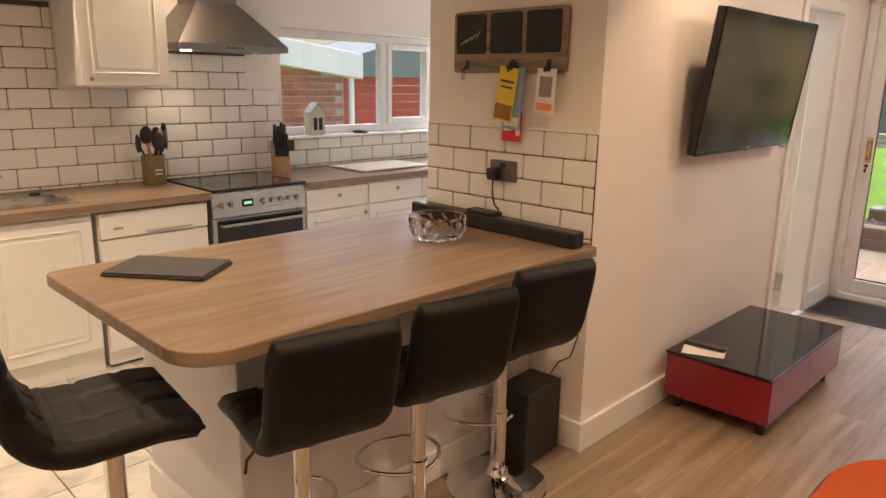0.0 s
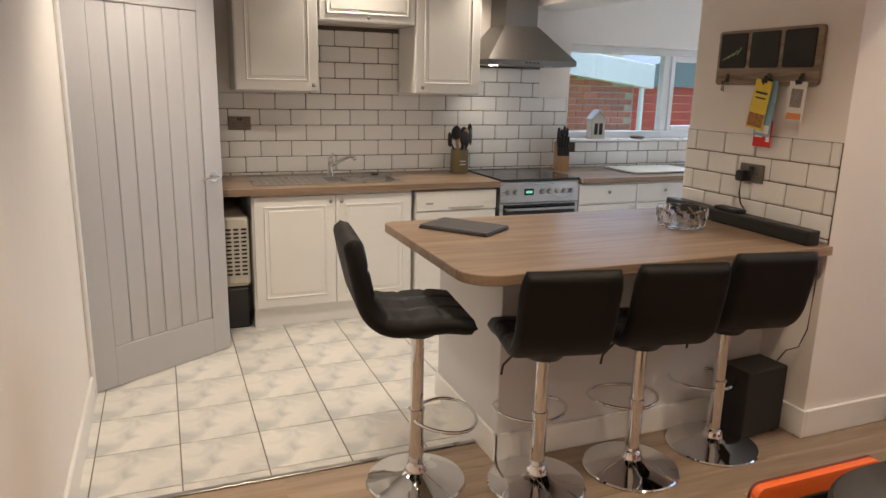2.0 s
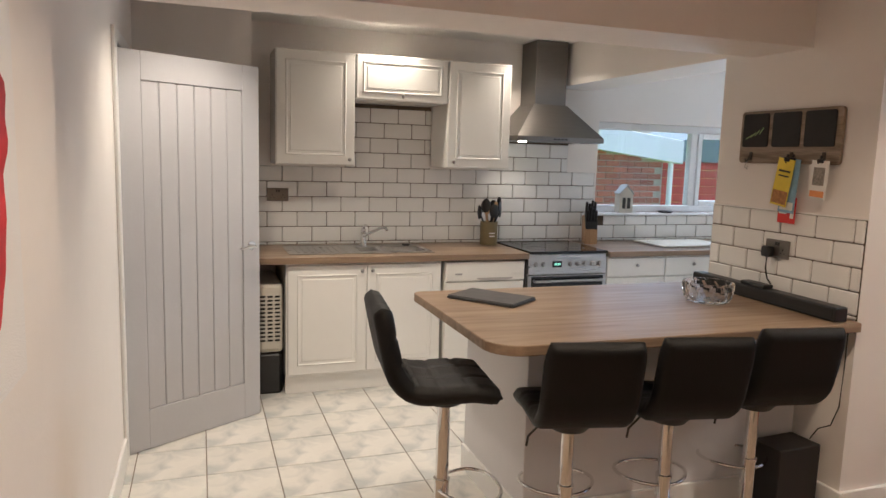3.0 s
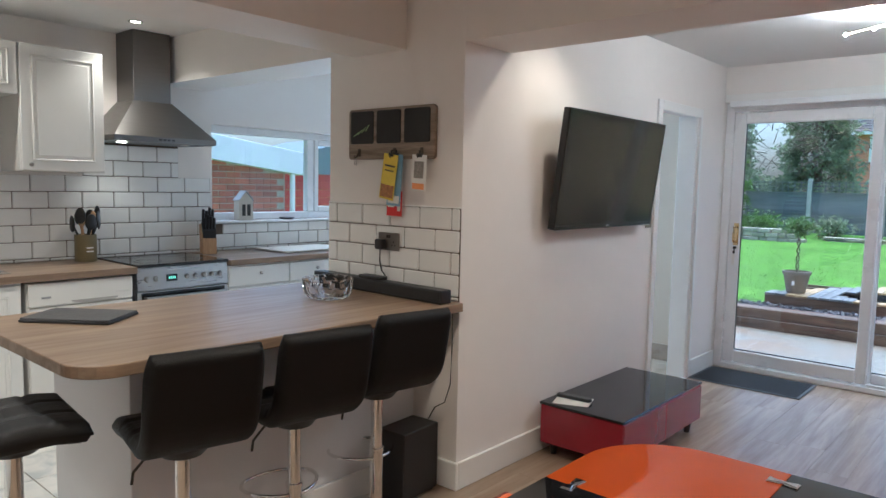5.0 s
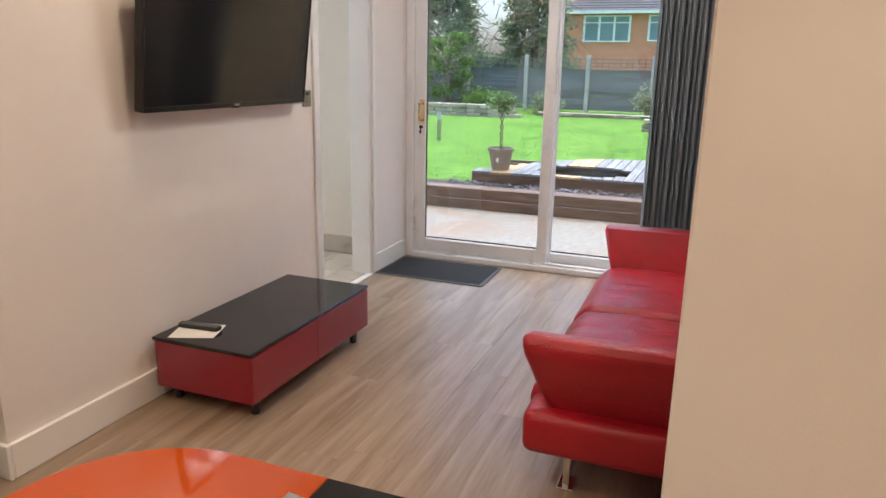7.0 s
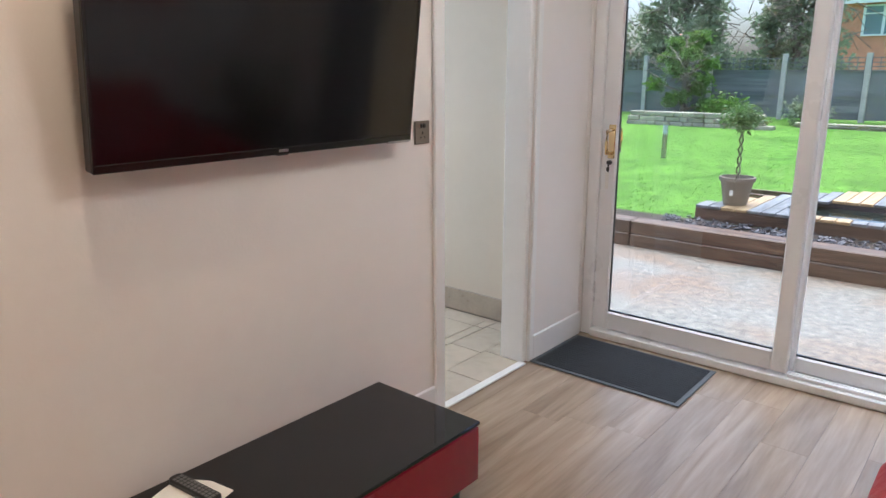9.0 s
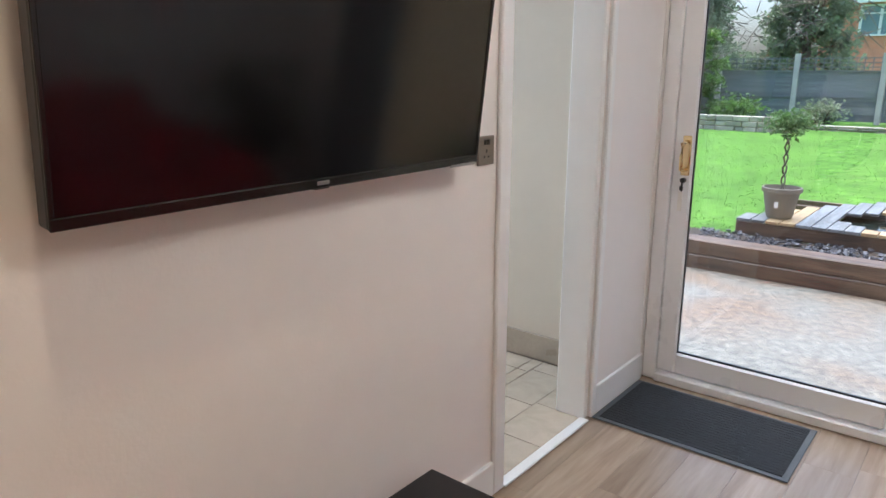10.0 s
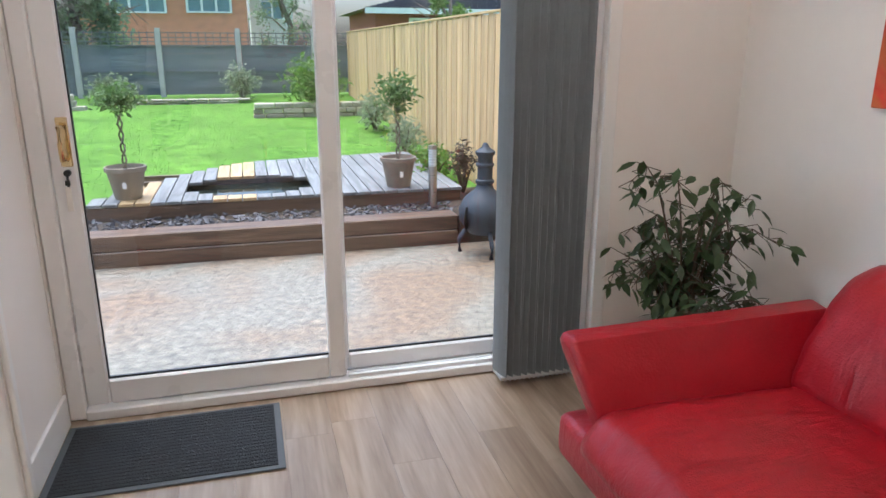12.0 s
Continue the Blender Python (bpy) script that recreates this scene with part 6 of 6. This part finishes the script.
def red_shed():
    e = thing("red_shed", pose(0, 0, 0), "red painted boarded shed beyond the garage", "shed")
    for i in range(13):
        z = -0.15 + i * 0.135
        box("board", SHED, -9.1, -9.05 + 0.006, 6.45, 10.5, z, z + 0.13, 0.006, e)
    bm = bmesh.new()
    bm_prism(bm, [(6.4, 1.60), (10.6, 1.60), (10.6, 1.70), (8.5, 2.25), (6.4, 1.70)], -11.0, -9.0, "x")
    made("roof", bm, surface("felt_roof", (0.16, 0.20, 0.22), 0.8, vary=0.15, scale=4), e)


red_shed()

# ---------------------------------------------------------------- pieces of floors and walls, last
def pieces(parent, name, mat, spots, size, bevel):
    """Alike pieces on one mesh: spots are lower corners, size is the full piece, keyed by clipped size."""
    store = {}
    for spot, s in spots:
        key = tuple(round(v, 3) for v in s)
        if key not in store:
            bm = bmesh.new()
            bm_box(bm, 0, s[0], 0, s[1], 0, s[2], bevel)
            o = made(name, bm, mat, parent)
            store[key] = o.data
        else:
            o = new(name, store[key])
            o.parent = parent
        o.location = spot


def wall_tiles_sink():
    p = struct(boxes("tiling_sink", GROUT, [(XS, XS + 0.004, 0.125, 2.88, 0.911, 1.470), (XS, XS + 0.004, 1.94, 2.62, 1.470, 1.70), (XS, XS + 0.004, 2.88, 4.45, 0.911, 1.117), (XS, XS + 0.004, 0.795, 1.448, 1.470, 1.932)]), "white metro tiles with dark grout", "tiling")
    ph, pw, g = 0.1085, 0.211, 0.0045
    spots = []
    for r in range(10):
        z0 = 0.927 + (r - 1) * ph + g
        z1 = z0 + ph - g
        z0 = max(z0, 0.912)
        for c in range(-1, 22):
            y0 = 0.031 + (c + 0.5 * (r % 2)) * pw + 0.002
            y1 = y0 + pw - g
            if z1 > 1.93:
                continue
            if z1 > 1.58:
                lo, hi = (0.797, 1.447) if z1 > 1.62 and y0 < 1.45 else (1.94, 2.62)
                if z1 > 1.72 and y0 > 1.45:
                    continue
            elif z1 > 1.49:
                lo, hi = 0.797, 1.447
                if y0 > 1.45:
                    lo, hi = 1.94, 2.62
            else:
                lo, hi = 0.126, (2.885 if z1 > 1.12 else 4.44)
            zz = z1
            if y0 > 2.8 and z1 > 1.116 and z0 < 1.10:
                zz, hi = 1.115, 4.44
            elif y0 > 2.885 and z1 > 1.116:
                continue
            elif y1 > 2.885 and y0 > 2.8 and z1 > 1.116:
                hi = 2.885
            a, b = max(y0, lo), min(y1, hi)
            if b - a < 0.02 or zz - z0 < 0.01:
                continue
            spots.append(((XS + 0.001, a, z0), (0.0085, b - a, zz - z0)))
    pieces(p, "tile", TILE, spots, None, 0.0055)


def wall_tiles_pier():
    p = struct(boxes("tiling_pier", GROUT, [(-2.40, -1.457, 2.476, 2.48, 0.913, 1.350)]), "white metro tiles with dark grout on the pier", "tiling")
    ph, pw, g = 0.1045, 0.205, 0.0045
    spots = []
    for r in range(5):
        z1 = 1.349 - r * ph
        z0 = max(z1 - ph + g, 0.914)
        for c in range(-1, 7):
            x1 = -1.459 - (c + 0.5 * ((r + 1) % 2) - 0.25) * pw
            a, b = max(x1 - pw + g, -2.399), min(x1, -1.459)
            if b - a < 0.02 or z1 - z0 < 0.01:
                continue
            spots.append(((a, 2.4685, z0), (b - a, 0.0085, z1 - z0)))
    pieces(p, "tile", TILE, spots, None, 0.0055)
    struct(box("trim_pier", WHITE, -2.40, -1.457, 2.468, 2.48, 1.3505, 1.357, 0.002), "white tile edging strip", "trim")


def floor_tiles():
    p = struct(box("floor_kitchen", FGROUT, -4.32, -1.912, -0.57, 5.66, -0.006, 0.0005), "pale marbled square floor tiles", "floor")
    s, g = 0.335, 0.005
    spots = []
    for i in range(-8, 8):
        for k in range(-4, 18):
            x, y = -3.652 + i * s, 0.480 + k * s
            a, b = max(x, -4.32), min(x + s - g, -1.915)
            c, d = max(y, -0.575), min(y + s - g, 5.65)
            if b - a < 0.03 or d - c < 0.03 or (a > -2.4 and c > 1.06 and d < 2.84 and b < -1.7):
                continue
            spots.append(((a, c, -0.004), (b - a, d - c, 0.0085)))
    spots += [((-1.91 + 0.0, 2.86 + k * s, -0.004), (0.208, s - g, 0.0085)) for k in range(8)]
    spots += [((-1.70, 4.58, -0.004), (0.222, 0.33, 0.0085)), ((-1.70, 4.915, -0.004), (0.222, 0.318, 0.0085))]
    spots += [((-1.70, 5.237, -0.004), (0.112, 0.41, 0.0085)), ((-1.91, 5.54, -0.004), (0.208, 0.11, 0.0085))]
    pieces(p, "tile", FTILE, [q for q in spots if q[0][1] < 2.8], None, 0.0015)
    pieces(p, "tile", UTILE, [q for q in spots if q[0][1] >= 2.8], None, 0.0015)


def floor_planks():
    p = struct(box("floor_oak", surface("plank_gap", (0.13, 0.09, 0.06), 0.9), -1.905, 1.5, -0.52, 5.83, -0.0058, -0.0035), "oak effect plank floor", "floor")
    r = random.Random(17)
    w, ln = 0.182, 1.22
    spots = []
    for i in range(23):
        x = -1.90 + i * w
        y = -0.52 - r.uniform(0, 1.0)
        while y < 5.83:
            a, b = max(y, -0.52), min(y + ln - 0.0006, 5.83)
            x1 = min(x + w - 0.0007, 2.2)
            if x < -1.60 and b > 2.47:
                b = 2.47
                if a > 2.46:
                    break
            if x > 1.5:
                b = min(b, 2.48)
            if b - a > 0.02 and x1 - x > 0.02:
                x0 = x
                spots.append(((x0, round(a, 2), -0.005), (x1 - x0, round(b - a, 2), 0.005)))
            y += ln
    pieces(p, "plank", PLANK, spots, None, 0.0006)


wall_tiles_sink()
wall_tiles_pier()
floor_tiles()
floor_planks()
